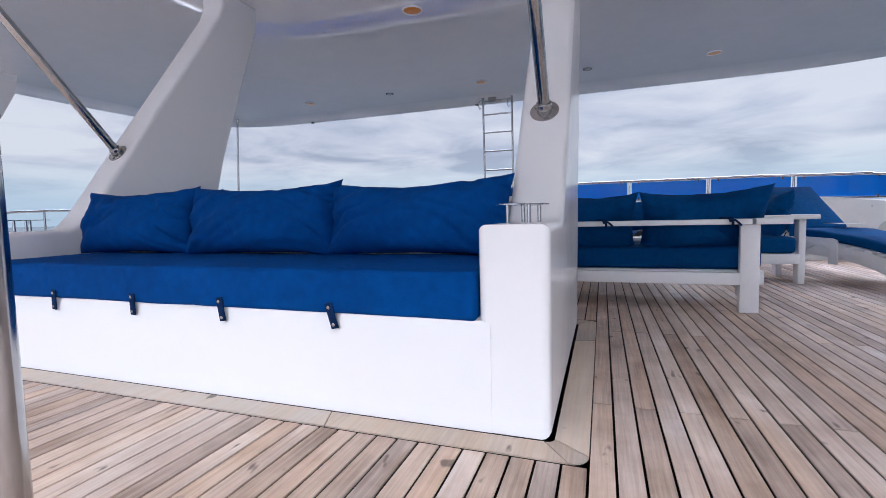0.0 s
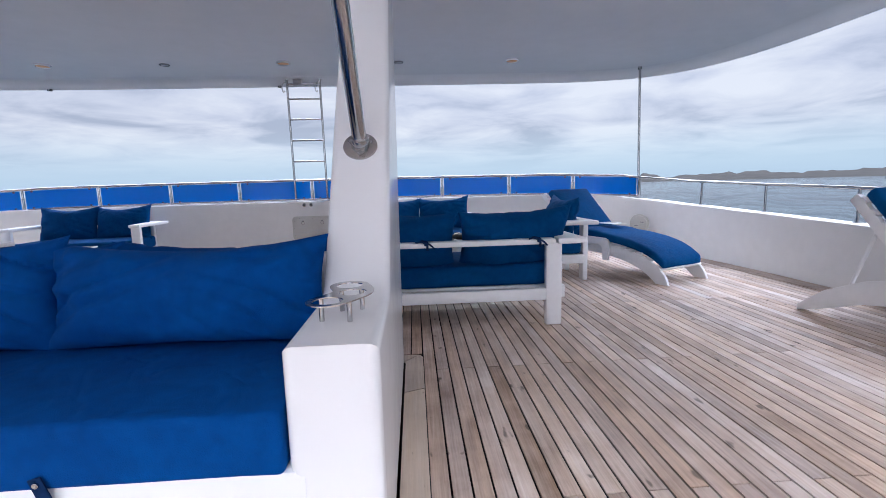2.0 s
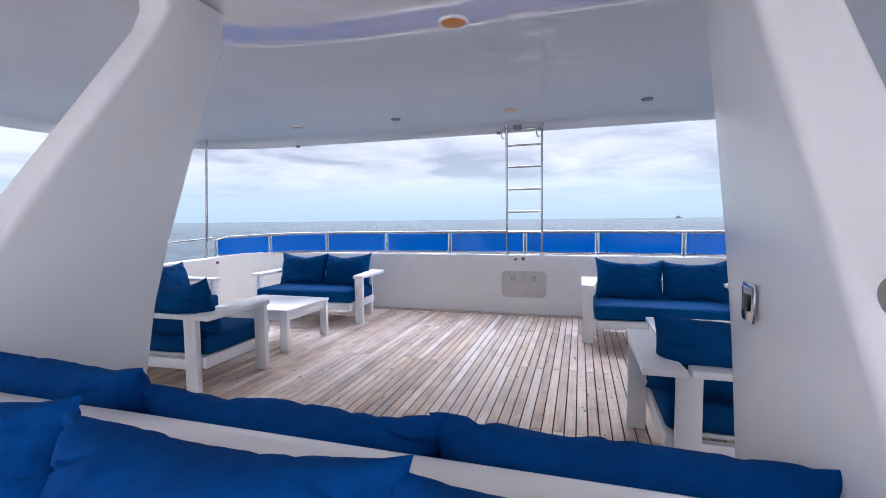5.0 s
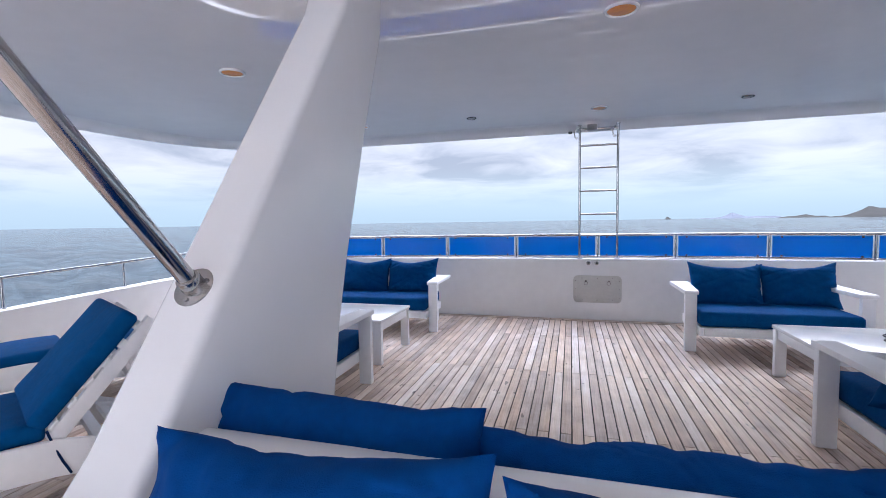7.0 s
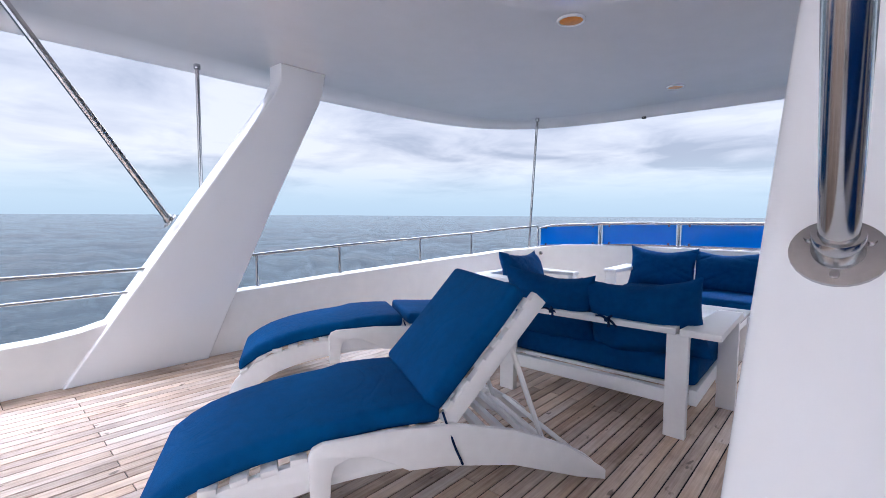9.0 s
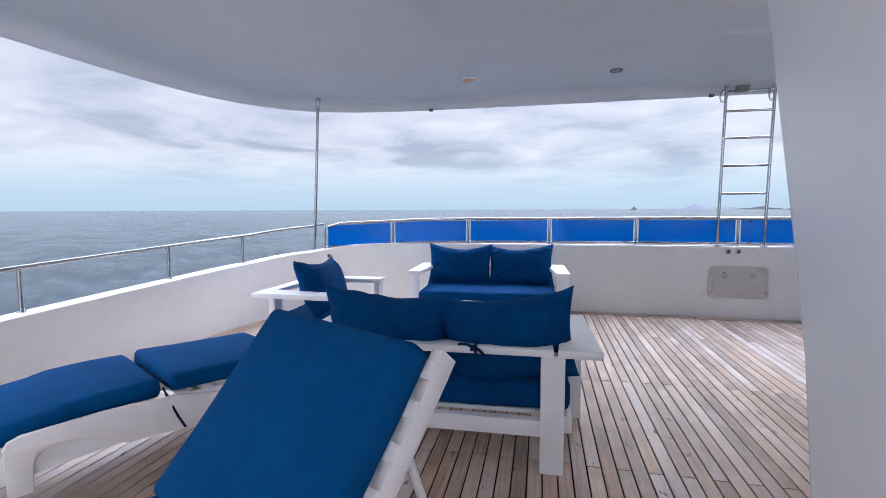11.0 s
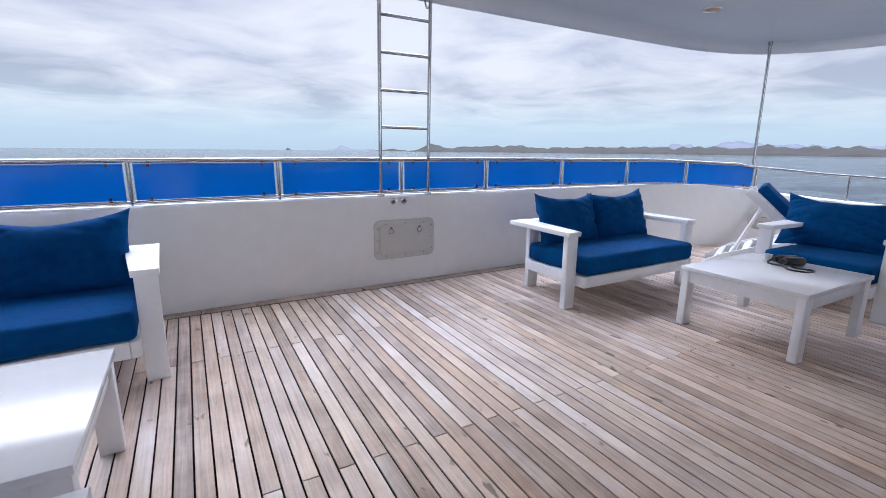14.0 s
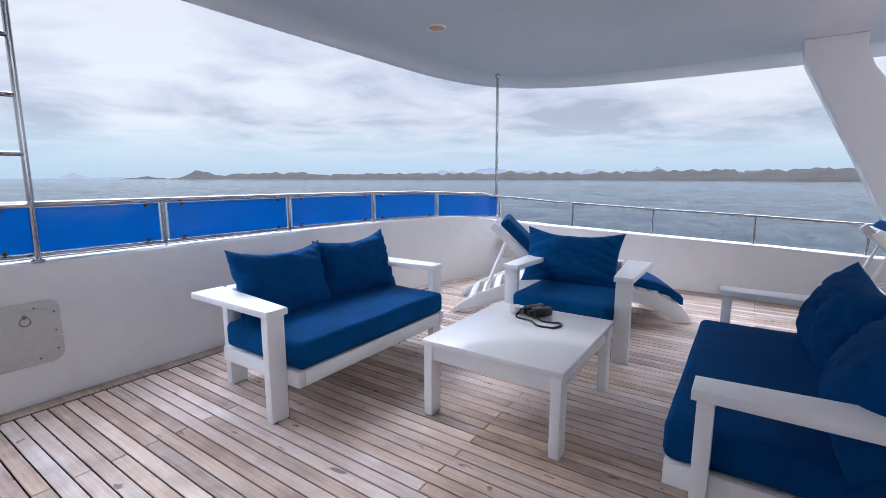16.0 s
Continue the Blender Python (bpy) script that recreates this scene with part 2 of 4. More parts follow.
    warm = N("ShaderNodeMath"); warm.operation = "MULTIPLY_ADD"; warm.inputs[1].default_value = 0.34
    L(f2.outputs[0], warm.inputs[0]); L(streak.outputs["Fac"], warm.inputs[2])
    hue = N("ShaderNodeValToRGB")
    hue.color_ramp.elements[0].position, hue.color_ramp.elements[0].color = 0.42, (0.97, 1.0, 1.05, 1)
    hue.color_ramp.elements[1].position, hue.color_ramp.elements[1].color = 0.98, (1.03, 0.92, 0.80, 1)
    L(warm.outputs[0], hue.inputs[0])
    tint = N("ShaderNodeMix"); tint.data_type = "RGBA"; tint.blend_type = "MULTIPLY"; tint.inputs["Factor"].default_value = 1.0
    L(cr.outputs["Color"], tint.inputs["A"]); L(hue.outputs["Color"], tint.inputs["B"])
    kp = N("ShaderNodeMapping"); kp.inputs["Scale"].default_value = (16, 6.5, 10)
    L(off.outputs[0], kp.inputs["Vector"])
    knot = N("ShaderNodeTexNoise"); knot.inputs["Scale"].default_value = 1.0; knot.inputs["Detail"].default_value = 2
    L(kp.outputs[0], knot.inputs["Vector"])
    kr = N("ShaderNodeMapRange"); kr.inputs["From Min"].default_value, kr.inputs["From Max"].default_value = 0.69, 0.74
    kr.inputs["To Min"].default_value, kr.inputs["To Max"].default_value = 0.0, 0.75
    L(knot.outputs["Fac"], kr.inputs["Value"])
    dark = N("ShaderNodeMix"); dark.data_type = "RGBA"; dark.inputs["B"].default_value = (0.10, 0.08, 0.065, 1)
    L(kr.outputs[0], dark.inputs["Factor"]); L(tint.outputs["Result"], dark.inputs["A"]); L(dark.outputs["Result"], b.inputs["Base Color"])
    mr = N("ShaderNodeMapRange"); mr.inputs["From Min"].default_value, mr.inputs["From Max"].default_value = 0.3, 0.7
    mr.inputs["To Min"].default_value, mr.inputs["To Max"].default_value = 0.42, 0.68
    L(blot.outputs["Fac"], mr.inputs["Value"]); L(mr.outputs[0], b.inputs["Roughness"])
    bp = N("ShaderNodeBump"); bp.inputs["Strength"].default_value = 0.25; bp.inputs["Distance"].default_value = 0.004
    L(grain.outputs["Fac"], bp.inputs["Height"]); L(bp.outputs[0], b.inputs["Normal"])
    return m


TEAK = teak("weathered_teak", (0.27, 0.20, 0.158), (0.575, 0.468, 0.398), (0.86, 0.785, 0.73))
TEAKPALE = teak("pale_teak_margin", (0.40, 0.335, 0.28), (0.58, 0.505, 0.43), (0.70, 0.635, 0.57))


def sea_material():
    m = mat("sea_water", (0.006, 0.012, 0.017), 0.08, spec=0.22)
    nt = m.node_tree
    N, L = nt.nodes.new, nt.links.new
    b = nt.nodes["Principled BSDF"]
    b.inputs["IOR"].default_value = 1.33
    geo = N("ShaderNodeNewGeometry")
    mp = N("ShaderNodeMapping"); mp.inputs["Scale"].default_value = (0.35, 0.6, 1); mp.inputs["Rotation"].default_value = (0, 0, 0.5)
    L(geo.outputs["Position"], mp.inputs["Vector"])
    a = N("ShaderNodeTexNoise"); a.inputs["Scale"].default_value = 0.55; a.inputs["Detail"].default_value = 8; a.inputs["Roughness"].default_value = 0.6
    c = N("ShaderNodeTexNoise"); c.inputs["Scale"].default_value = 0.03; c.inputs["Detail"].default_value = 4
    L(mp.outputs[0], a.inputs["Vector"]); L(mp.outputs[0], c.inputs["Vector"])
    b1 = N("ShaderNodeBump"); b1.inputs["Strength"].default_value = 1.0; b1.inputs["Distance"].default_value = 2.2
    L(a.outputs["Fac"], b1.inputs["Height"]); L(b1.outputs[0], b.inputs["Normal"])
    # long swell under the ripples, and the share of water that wave faces hide from the sky
    w = N("ShaderNodeTexNoise"); w.inputs["Scale"].default_value = 0.11; w.inputs["Detail"].default_value = 3
    b0 = N("ShaderNodeBump"); b0.inputs["Strength"].default_value = 1.0; b0.inputs["Distance"].default_value = 5.0
    L(mp.outputs[0], w.inputs["Vector"]); L(w.outputs["Fac"], b0.inputs["Height"]); L(b0.outputs[0], b1.inputs["Normal"])
    deep, mix = N("ShaderNodeBsdfDiffuse"), N("ShaderNodeMixShader")
    deep.inputs["Color"].default_value = (0.018, 0.030, 0.040, 1)
    mix.inputs[0].default_value = 0.18
    L(b.outputs[0], mix.inputs[1]); L(deep.outputs[0], mix.inputs[2]); L(mix.outputs[0], nt.nodes["Material Output"].inputs[0])
    cr = N("ShaderNodeValToRGB")
    cr.color_ramp.elements[0].position, cr.color_ramp.elements[0].color = 0.35, (0.005, 0.010, 0.014, 1)
    cr.color_ramp.elements[1].position, cr.color_ramp.elements[1].color = 0.65, (0.009, 0.016, 0.021, 1)
    L(c.outputs["Fac"], cr.inputs[0]); L(cr.outputs["Color"], b.inputs["Base Color"])
    return m


SEA = sea_material()


# ---------------------------------------------------------------- mesh helpers
def link(name, bm, material, parent=None, label="", smooth=False):
    me = bpy.data.meshes.new(name)
    bm.normal_update()
    bm.to_mesh(me)
    bm.free()
    me.materials.append(material)
    if smooth:
        me.polygons.foreach_set("use_smooth", [True] * len(me.polygons))
        me.set_sharp_from_angle(angle=radians(40))
    ob = new(name, me)
    if parent:
        ob.parent = parent
    if label:
        ob["label"] = label
    return ob


def part(name, bm, material, parent, label="", smooth=True):
    return link(name, bm, material, parent, label, smooth)


def thing(name, label, category, m=None, group="", kind=""):
    ob = new(name)
    ob.empty_display_size = 0.1
    if m:
        ob.matrix_basis = m
    return tagged(ob, label, category, group, kind)


def setting(ob, label=""):
    return tagged(ob, label, kind="structure")


def soften(bm, edges, width, seg=2):
    bmesh.ops.bevel(bm, geom=list(edges), offset=width, segments=seg, affect="EDGES", profile=0.5, clamp_overlap=True)


def box(x0, x1, y0, y1, z0, z1, bev=0.004, seg=2, bm=None, m=None):
    """A bevelled board or block, added to bm."""
    b = bmesh.new()
    bmesh.ops.create_cube(b, size=1)
    for v in b.verts:
        v.co = Vector((x0 + (v.co.x + 0.5) * (x1 - x0), y0 + (v.co.y + 0.5) * (y1 - y0), z0 + (v.co.z + 0.5) * (z1 - z0)))
    if bev:
        soften(b, b.edges, bev, seg)
    if m:
        b.transform(m)
    return merge(bm, b)


def merge(bm, b):
    if bm is None:
        return b
    me = bpy.data.meshes.new("tmp")
    b.to_mesh(me); b.free()
    bm.from_mesh(me)
    bpy.data.meshes.remove(me)
    return bm


def prism(outline, a0, a1, axis="x", bev=0.006, seg=2, bm=None):
    """Pushes a closed outline through along an axis, from a0 to a1. Outline: (y, z) for x, (x, z) for y, (x, y) for z."""
    def co(p, a):
        return {"x": (a, p[0], p[1]), "y": (p[0], a, p[1]), "z": (p[0], p[1], a)}[axis]
    b = bmesh.new()
    lo = [b.verts.new(co(p, a0)) for p in outline]
    hi = [b.verts.new(co(p, a1)) for p in outline]
    n = len(outline)
    caps = [b.faces.new(lo), b.faces.new(hi)]
    for i in range(n):
        b.faces.new((lo[i], lo[(i + 1) % n], hi[(i + 1) % n], hi[i]))
    bmesh.ops.recalc_face_normals(b, faces=b.faces)
    if bev:
        soften(b, {e for f in caps for e in f.edges}, bev, seg)
    return merge(bm, b)


def tube(path, r, sides=12, bm=None, closed=False):
    """A round bar along a path of points."""
    b = bmesh.new()
    pts = [Vector(p) for p in path]
    n = len(pts)
    rings = []
    up = None
    for i, p in enumerate(pts):
        if closed:
            d = (pts[(i + 1) % n] - pts[i - 1]).normalized()
        else:
            d = (pts[min(i + 1, n - 1)] - pts[max(i - 1, 0)]).normalized()
        if up is None:
            up = d.orthogonal().normalized()
        up = (up - d * up.dot(d)).normalized()
        side = d.cross(up)
        rings.append([b.verts.new(p + r * (math.cos(2 * math.pi * k / sides) * up + math.sin(2 * math.pi * k / sides) * side)) for k in range(sides)])
    for i in range(n if closed else n - 1):
        a, c = rings[i], rings[(i + 1) % n]
        for k in range(sides):
            b.faces.new((a[k], a[(k + 1) % sides], c[(k + 1) % sides], c[k]))
    if not closed:
        b.faces.new(rings[0][::-1]); b.faces.new(rings[-1])
    bmesh.ops.recalc_face_normals(b, faces=b.faces)
    return merge(bm, b)


def disc(x, y, z, r, h, axis="z", seg=28, bev=0.0, bm=None, r2=None):
    b = bmesh.new()
    bmesh.ops.create_cone(b, cap_ends=True, segments=seg, radius1=r, radius2=r if r2 is None else r2, depth=h)
    if bev:
        soften(b, [e for e in b.edges if any(len(f.verts) > 4 for f in e.link_faces)], bev, 2)
    turn = {"z": pose(0, 0, 0), "y": pose(0, 0, 0, 90), "x": pose(0, 0, 0, 0, 90)}[axis]
    b.transform(Matrix.Translation((x, y, z)) @ turn)
    return merge(bm, b)


def curve(points, n=8, closed=False):
    """Smooth line (Catmull-Rom) through some points of 2 or 3 numbers."""
    P = [Vector(p) for p in points]
    out = []
    last = len(P) if closed else len(P) - 1
    for i in range(last):
        if closed:
            a, b, c, d = P[i - 1], P[i], P[(i + 1) % len(P)], P[(i + 2) % len(P)]
        else:
            a, b, c, d = P[max(i - 1, 0)], P[i], P[i + 1], P[min(i + 2, len(P) - 1)]
        for k in range(n):
            t = k / n
            out.append(0.5 * ((2 * b) + (c - a) * t + (2 * a - 5 * b + 4 * c - d) * t * t + (3 * b - a - 3 * c + d) * t ** 3))
    if not closed:
        out.append(P[-1])
    return out


def pillow(w, h, t, seed=0, pinch=0.05, nu=30, nv=22, crease=0.012, sag=0.0):
    """A scatter cushion standing in the xz plane: seams round the edge, drawn-out corners, creases. Base at z = 0."""
    b = bmesh.new()
    rows = {}
    for side in (1, -1):
        for i in range(nu + 1):
            for j in range(nv + 1):
                edge = i in (0, nu) or j in (0, nv)
                if side == -1 and edge:
                    rows[side, i, j] = rows[1, i, j]
                    continue
                u, v = 2 * i / nu - 1, 2 * j / nv - 1
                u, v = math.sin(u * math.pi / 2) * 0.35 + u * 0.65, math.sin(v * math.pi / 2) * 0.35 + v * 0.65
                px = u * (1 - pinch * (1 - v * v) * abs(u) ** 3) * w / 2
                pz = v * (1 - pinch * 1.4 * (1 - u * u) * abs(v) ** 3) * h / 2
                fat = ((1 - abs(u) ** 2.6) * (1 - abs(v) ** 2.6)) ** 0.5
                q = Vector((px * 4 + seed * 7.3, pz * 4, side * 2.0 + seed))
                wr = noise.noise(q) * 1.2 + noise.noise(q * 2.7) * 0.5
                stretch = Vector((px * 2.2 + pz * 5.0 * (1 if u > 0 else -1) + seed, pz * 1.3 - px * 1.1, side + seed * 1.7))
                wr -= 1.5 * max(0.0, 1 - abs(noise.noise(stretch * 1.7)) * 5.5) * (u * u * 0.9 + 0.25)
                folds = math.sin(6.0 * math.atan2(v, u + 0.2) + seed) * (u * u + v * v) * 0.35
                # tucks gathered at the upper seam and at the sides
                tuck = max(0.0, noise.noise(Vector((px * 13 + pz * 2.5, seed * 2.3, side))) - 0.05) * max(0.0, v) ** 3
                tuck += max(0.0, noise.noise(Vector((seed * 1.9, pz * 15 + px * 3, side))) - 0.1) * abs(u) ** 5
                d = side * (fat * t / 2 + (crease * (wr + folds - 3.2 * tuck)) * (fat ** 0.6)) if not edge else 0.004 * noise.noise(q * 2)
                if v > 0:
                    pz -= sag * (1 - u * u) * v
                pz += 0.008 * noise.noise(Vector((px * 5, seed * 3.1, pz * 3)))
                rows[side, i, j] = b.verts.new((px, d, pz + h / 2))
    for side in (1, -1):
        for i in range(nu):
            for j in range(nv):
                f = [rows[side, i, j], rows[side, i + 1, j], rows[side, i + 1, j + 1], rows[side, i, j + 1]]
                b.faces.new(f if side == -1 else f[::-1])
    bmesh.ops.recalc_face_normals(b, faces=b.faces)
    return b


def pad(x0, x1, y0, y1, z0, z1, seed=0, r=0.045, wave=0.006, n=14):
    """A foam cushion with rounded edges and a softly uneven top."""
    b = bmesh.new()
    bmesh.ops.create_cube(b, size=1)
    for v in b.verts:
        v.co = Vector((x0 + (v.co.x + 0.5) * (x1 - x0), y0 + (v.co.y + 0.5) * (y1 - y0), z0 + (v.co.z + 0.5) * (z1 - z0)))
    lng = [e for e in b.edges]
    soften(b, lng, r, 4)
    for ax, lo, hi, k in ((0, x0, x1, max(4, int((x1 - x0) / 0.09))), (1, y0, y1, max(4, int((y1 - y0) / 0.09)))):
        for i in range(1, k):
            c = lo + r + (hi - lo - 2 * r) * i / k
            no = (1, 0, 0) if ax == 0 else (0, 1, 0)
            bmesh.ops.bisect_plane(b, geom=b.verts[:] + b.edges[:] + b.faces[:], plane_co=(c if ax == 0 else 0, c if ax == 1 else 0, 0), plane_no=no)
    for v in b.verts:
        q = v.co * 3.1 + Vector((seed * 5.1, 0, 0))
        v.co += Vector((noise.noise(q + Vector((9, 0, 0))) * 0.4, noise.noise(q + Vector((0, 9, 0))) * 0.4, noise.noise(q) + 0.6 * noise.noise(q * 2.3))) * wave
        if v.co.z > (z0 + z1) / 2:
            e = min(1, min(v.co.x - x0, x1 - v.co.x, v.co.y - y0, y1 - v.co.y) / 0.2)
            v.co.z += 0.012 * max(0, e)
    return b


# ---------------------------------------------------------------- plan of the deck
HALF = [(0.0, 8.60), (2.0, 8.60), (3.4, 8.56), (4.5, 8.43), (5.3, 8.17), (5.85, 7.72), (6.12, 7.05), (6.25, 6.0), (6.28, 4.6), (6.28, 3.0), (6.27, 1.5), (6.2, 0.0), (6.05, -2.0), (5.9, -4.4)]
LEFT_K, RIGHT_K = 1.022, 0.982
right = [Vector((x * RIGHT_K, y)) for x, y in curve(HALF, 6)]
left = [Vector((-x * LEFT_K, y)) for x, y in curve(HALF, 6)]
HULL = left[::-1] + right[1:]          # port side forward, round the stern, starboard side forward


def wall_height(p):
    """Height of the bulwark: high across the stern, falling along the sides."""
    y = p.y
    if y > 8.3:
        return 0.965
    table = [(-4.4, 0.34), (0.0, 0.36), (1.9, 0.42), (2.6, 0.60), (4.6, 0.69), (5.9, 0.735), (7.2, 0.80), (7.9, 0.875), (8.3, 0.965)]
    for (a, za), (b, zb) in zip(table, table[1:]):
        if y <= b:
            return za + (zb - za) * (y - a) / (b - a)
    return 0.965


def outward(i):
    d = (HULL[min(i + 1, len(HULL) - 1)] - HULL[max(i - 1, 0)]).normalized()
    return Vector((-d.y, d.x))


def bulwark():
    """The wall round the deck with its rounded capping."""
    b = bmesh.new()
    rings = []
    for i, p in enumerate(HULL):
        o, h = outward(i), wall_height(p)
        prof = [(0.0, -0.25), (0.0, h - 0.03), (0.008, h - 0.010), (0.03, h), (0.15, h), (0.172, h - 0.01), (0.18, h - 0.03), (0.24, -1.2), (0.5, -2.6), (0.3, -2.6), (0.1, -0.25)]
        rings.append([b.verts.new((p.x + o.x * d, p.y + o.y * d, z)) for d, z in prof])
    for a, c in zip(rings, rings[1:]):
        for k in range(len(a)):
            b.faces.new((a[k], a[(k + 1) % len(a)], c[(k + 1) % len(a)], c[k]))
    bmesh.ops.recalc_face_normals(b, faces=b.faces)
    return setting(link("wall_bulwark", b, WALL, smooth=True), "white painted bulwark wall round the deck")


bulwark()


def hull_side():
    b = bmesh.new()
    rings = []
    for i, p in enumerate(HULL):
        o = outward(i)
        rings.append([b.verts.new((p.x + o.x * d, p.y + o.y * d, z)) for d, z in ((0.5, -2.5), (0.6, -4.4), (0.3, -6.4))])
    for a, c in zip(rings, rings[1:]):
        for k in range(2):
            b.faces.new((a[k], a[k + 1], c[k + 1], c[k]))
    return setting(link("wall_hull", b, WALL, smooth=True))


hull_side()

# deck base: black caulking bed under the planks
b = bmesh.new()
b.faces.new([b.verts.new((p.x, p.y, -0.006)) for p in HULL])
bmesh.ops.solidify(b, geom=b.faces[:], thickness=0.12)
bmesh.ops.recalc_face_normals(b, faces=b.faces)
deck = setting(link("floor", b, CAULK), "weathered teak deck with black caulked seams")

# made-up front wall, never in view: closes the place and limits light
FRONT = -4.4
setting(link("wall_unseen_front", box(-6.3, 6.1, FRONT - 0.15, FRONT, 0, 2.98, 0.01), GEL), "plain white wall added out of view behind the camera")


# ---------------------------------------------------------------- canopy
CAN = [(0.0, 8.74), (2.0, 8.74), (3.8, 8.72), (5.0, 8.66), (5.9, 8.42), (6.5, 7.95), (6.88, 7.2), (7.05, 6.2), (7.1, 4.8), (7.1, 3.0), (7.08, 1.5), (7.0, -0.4), (6.92, -2.15)]


def canopy():
    r = [Vector((x * 0.99, y)) for x, y in curve(CAN, 7)]
    l = [Vector((-x * 1.005, y)) for x, y in curve(CAN, 7)]
    line = l[::-1] + r[1:]
    n = len(line)
    b = bmesh.new()

    def ring(inset, z):
        out = []
        for i, p in enumerate(line):
            d = (line[(i + 1) % n] - line[i - 1]).normalized()
            out.append(b.verts.new((p.x + d.y * inset, p.y - d.x * inset, z)))
        return out

    rings = [ring(*q) for q in ((0.62, 3.0555), (0.42, 3.0555), (0.34, 3.055), (0.20, 3.035), (0.10, 3.0), (0.05, 2.965), (0.015, 2.96), (0.0, 2.985), (0.0, 3.16), (0.03, 3.2), (0.5, 3.26))]
    for a, c in zip(rings, rings[1:]):
        for k in range(n):
            b.faces.new((a[k], a[(k + 1) % n], c[(k + 1) % n], c[k]))
    b.faces.new(rings[0]); b.faces.new(rings[-1][::-1])
    bmesh.ops.recalc_face_normals(b, faces=b.faces)
    return setting(link("ceiling", b, CEIL, smooth=True), "glossy white canopy underside with rolled edge")


canopy()

# ---------------------------------------------------------------- slanted fins that carry the canopy
FIN_FRONT = [(1.52, 0.0), (1.52, 0.77), (2.02, 0.77), (2.09, 0.80), (2.17, 0.89), (2.52, 1.40), (3.46, 2.76), (3.52, 2.90), (3.52, 3.06)]
FIN_REAR = [(4.0, 3.06), (3.98, 2.80), (3.70, 2.10), (3.45, 1.42), (3.34, 1.06), (3.24, 0.55), (3.18, 0.0)]
SIDE_FRONT = [(1.86, 0.0), (3.72, 2.70), (3.80, 2.88), (3.80, 3.06)]
SIDE_REAR = [(4.36, 3.06), (4.31, 2.78), (3.76, 1.67), (3.14, 0.36), (2.98, 0.0)]
finlab = "white slanted fin column carrying the canopy"


def fin(name, x0, x1, line, flare=0.0, edge=0.02):
    b = prism(line, x0, x1, "x", edge, 4)
    inner_x, outer_x = (x0, x1) if x0 > 0 else (x1, x0)
    for v in b.verts:
        if v.co.y > 3.0 and v.co.z < 2.6:
            v.co.y += flare * (v.co.x - inner_x) / (outer_x - inner_x) * min(1.0, (2.6 - v.co.z) / 1.2)
    return setting(link(name, b, GEL, smooth=True), finlab)


fin("pillar_1", 1.455, 1.715, FIN_FRONT + FIN_REAR, 0.12, 0.034)
fin("pillar_2", -1.86, -1.60, FIN_FRONT + FIN_REAR, 0.05, 0.034)
fin("pillar_3", -6.62, -6.36, SIDE_FRONT + SIDE_REAR)
fin("pillar_4", 6.07, 6.33, SIDE_FRONT + SIDE_REAR)


def strut(x, y, z, top):
    t = thing("support_strut", "polished steel diagonal strut with round flange on pillar", "strut", Matrix.Translation((x, y, z)))
    d = Vector(top) - Vector((x, y, z))
    part("tube", tube([(0, 0, 0), d * 0.5, d], 0.032, 18), STEEL, t)
    n = Vector((0, -0.80, 0.60))
    fl = disc(0, 0, 0, 0.078, 0.012, bev=0.003, bm=None)
    m = n.to_track_quat("Z", "Y").to_matrix().to_4x4()
    fl.transform(Matrix.Translation(n * 0.004) @ m)
    f = part("flange", fl, STEEL, t)
    for k in range(3):
        a = k * 2.094 + 0.5
        s = disc(0.055 * math.cos(a), 0.055 * math.sin(a), 0.013, 0.008, 0.006, seg=10)
        s.transform(m)
        part("screw", s, STEEL, f)
    col = disc(0, 0, 0.03, 0.042, 0.05, bev=0.004)
    col.transform(d.normalized().to_track_quat("Z", "Y").to_matrix().to_4x4())
    part("collar", col, STEEL, t)
    return t


for x, sh in ((1.585, 0), (-1.73, 0), (-6.5, 0.22), (6.22, 0.22)):
    strut(x, 2.50 + sh, 1.36, (x, (1.05 if sh == 0 else 1.43) + sh, 3.045))


def pole(x, y, z0, z1, r=0.021, lean=(0.0, 0.0)):
    t = thing("canopy_pole", "slim stainless steel pole from bulwark to canopy", "pole", Matrix.Translation((x, y, z0)))
    part("tube", tube([(0, 0, 0), (*lean, z1 - z0)], r, 14), STEEL, t)
    part("foot", disc(0, 0, 0.006, r * 2.1, 0.012, bev=0.002), STEEL, t)
    part("cap", disc(*lean, z1 - z0 - 0.03, r * 1.6, 0.05, bev=0.004), STEEL, t)
    return t


pole(-5.83, 8.0, 0.86, 3.05, lean=(0.13, -0.02))
pole(5.70, 8.0, 0.87, 3.065, lean=(-0.04, 0.0))
pole(-6.99, 3.18, 0.62, 3.03)

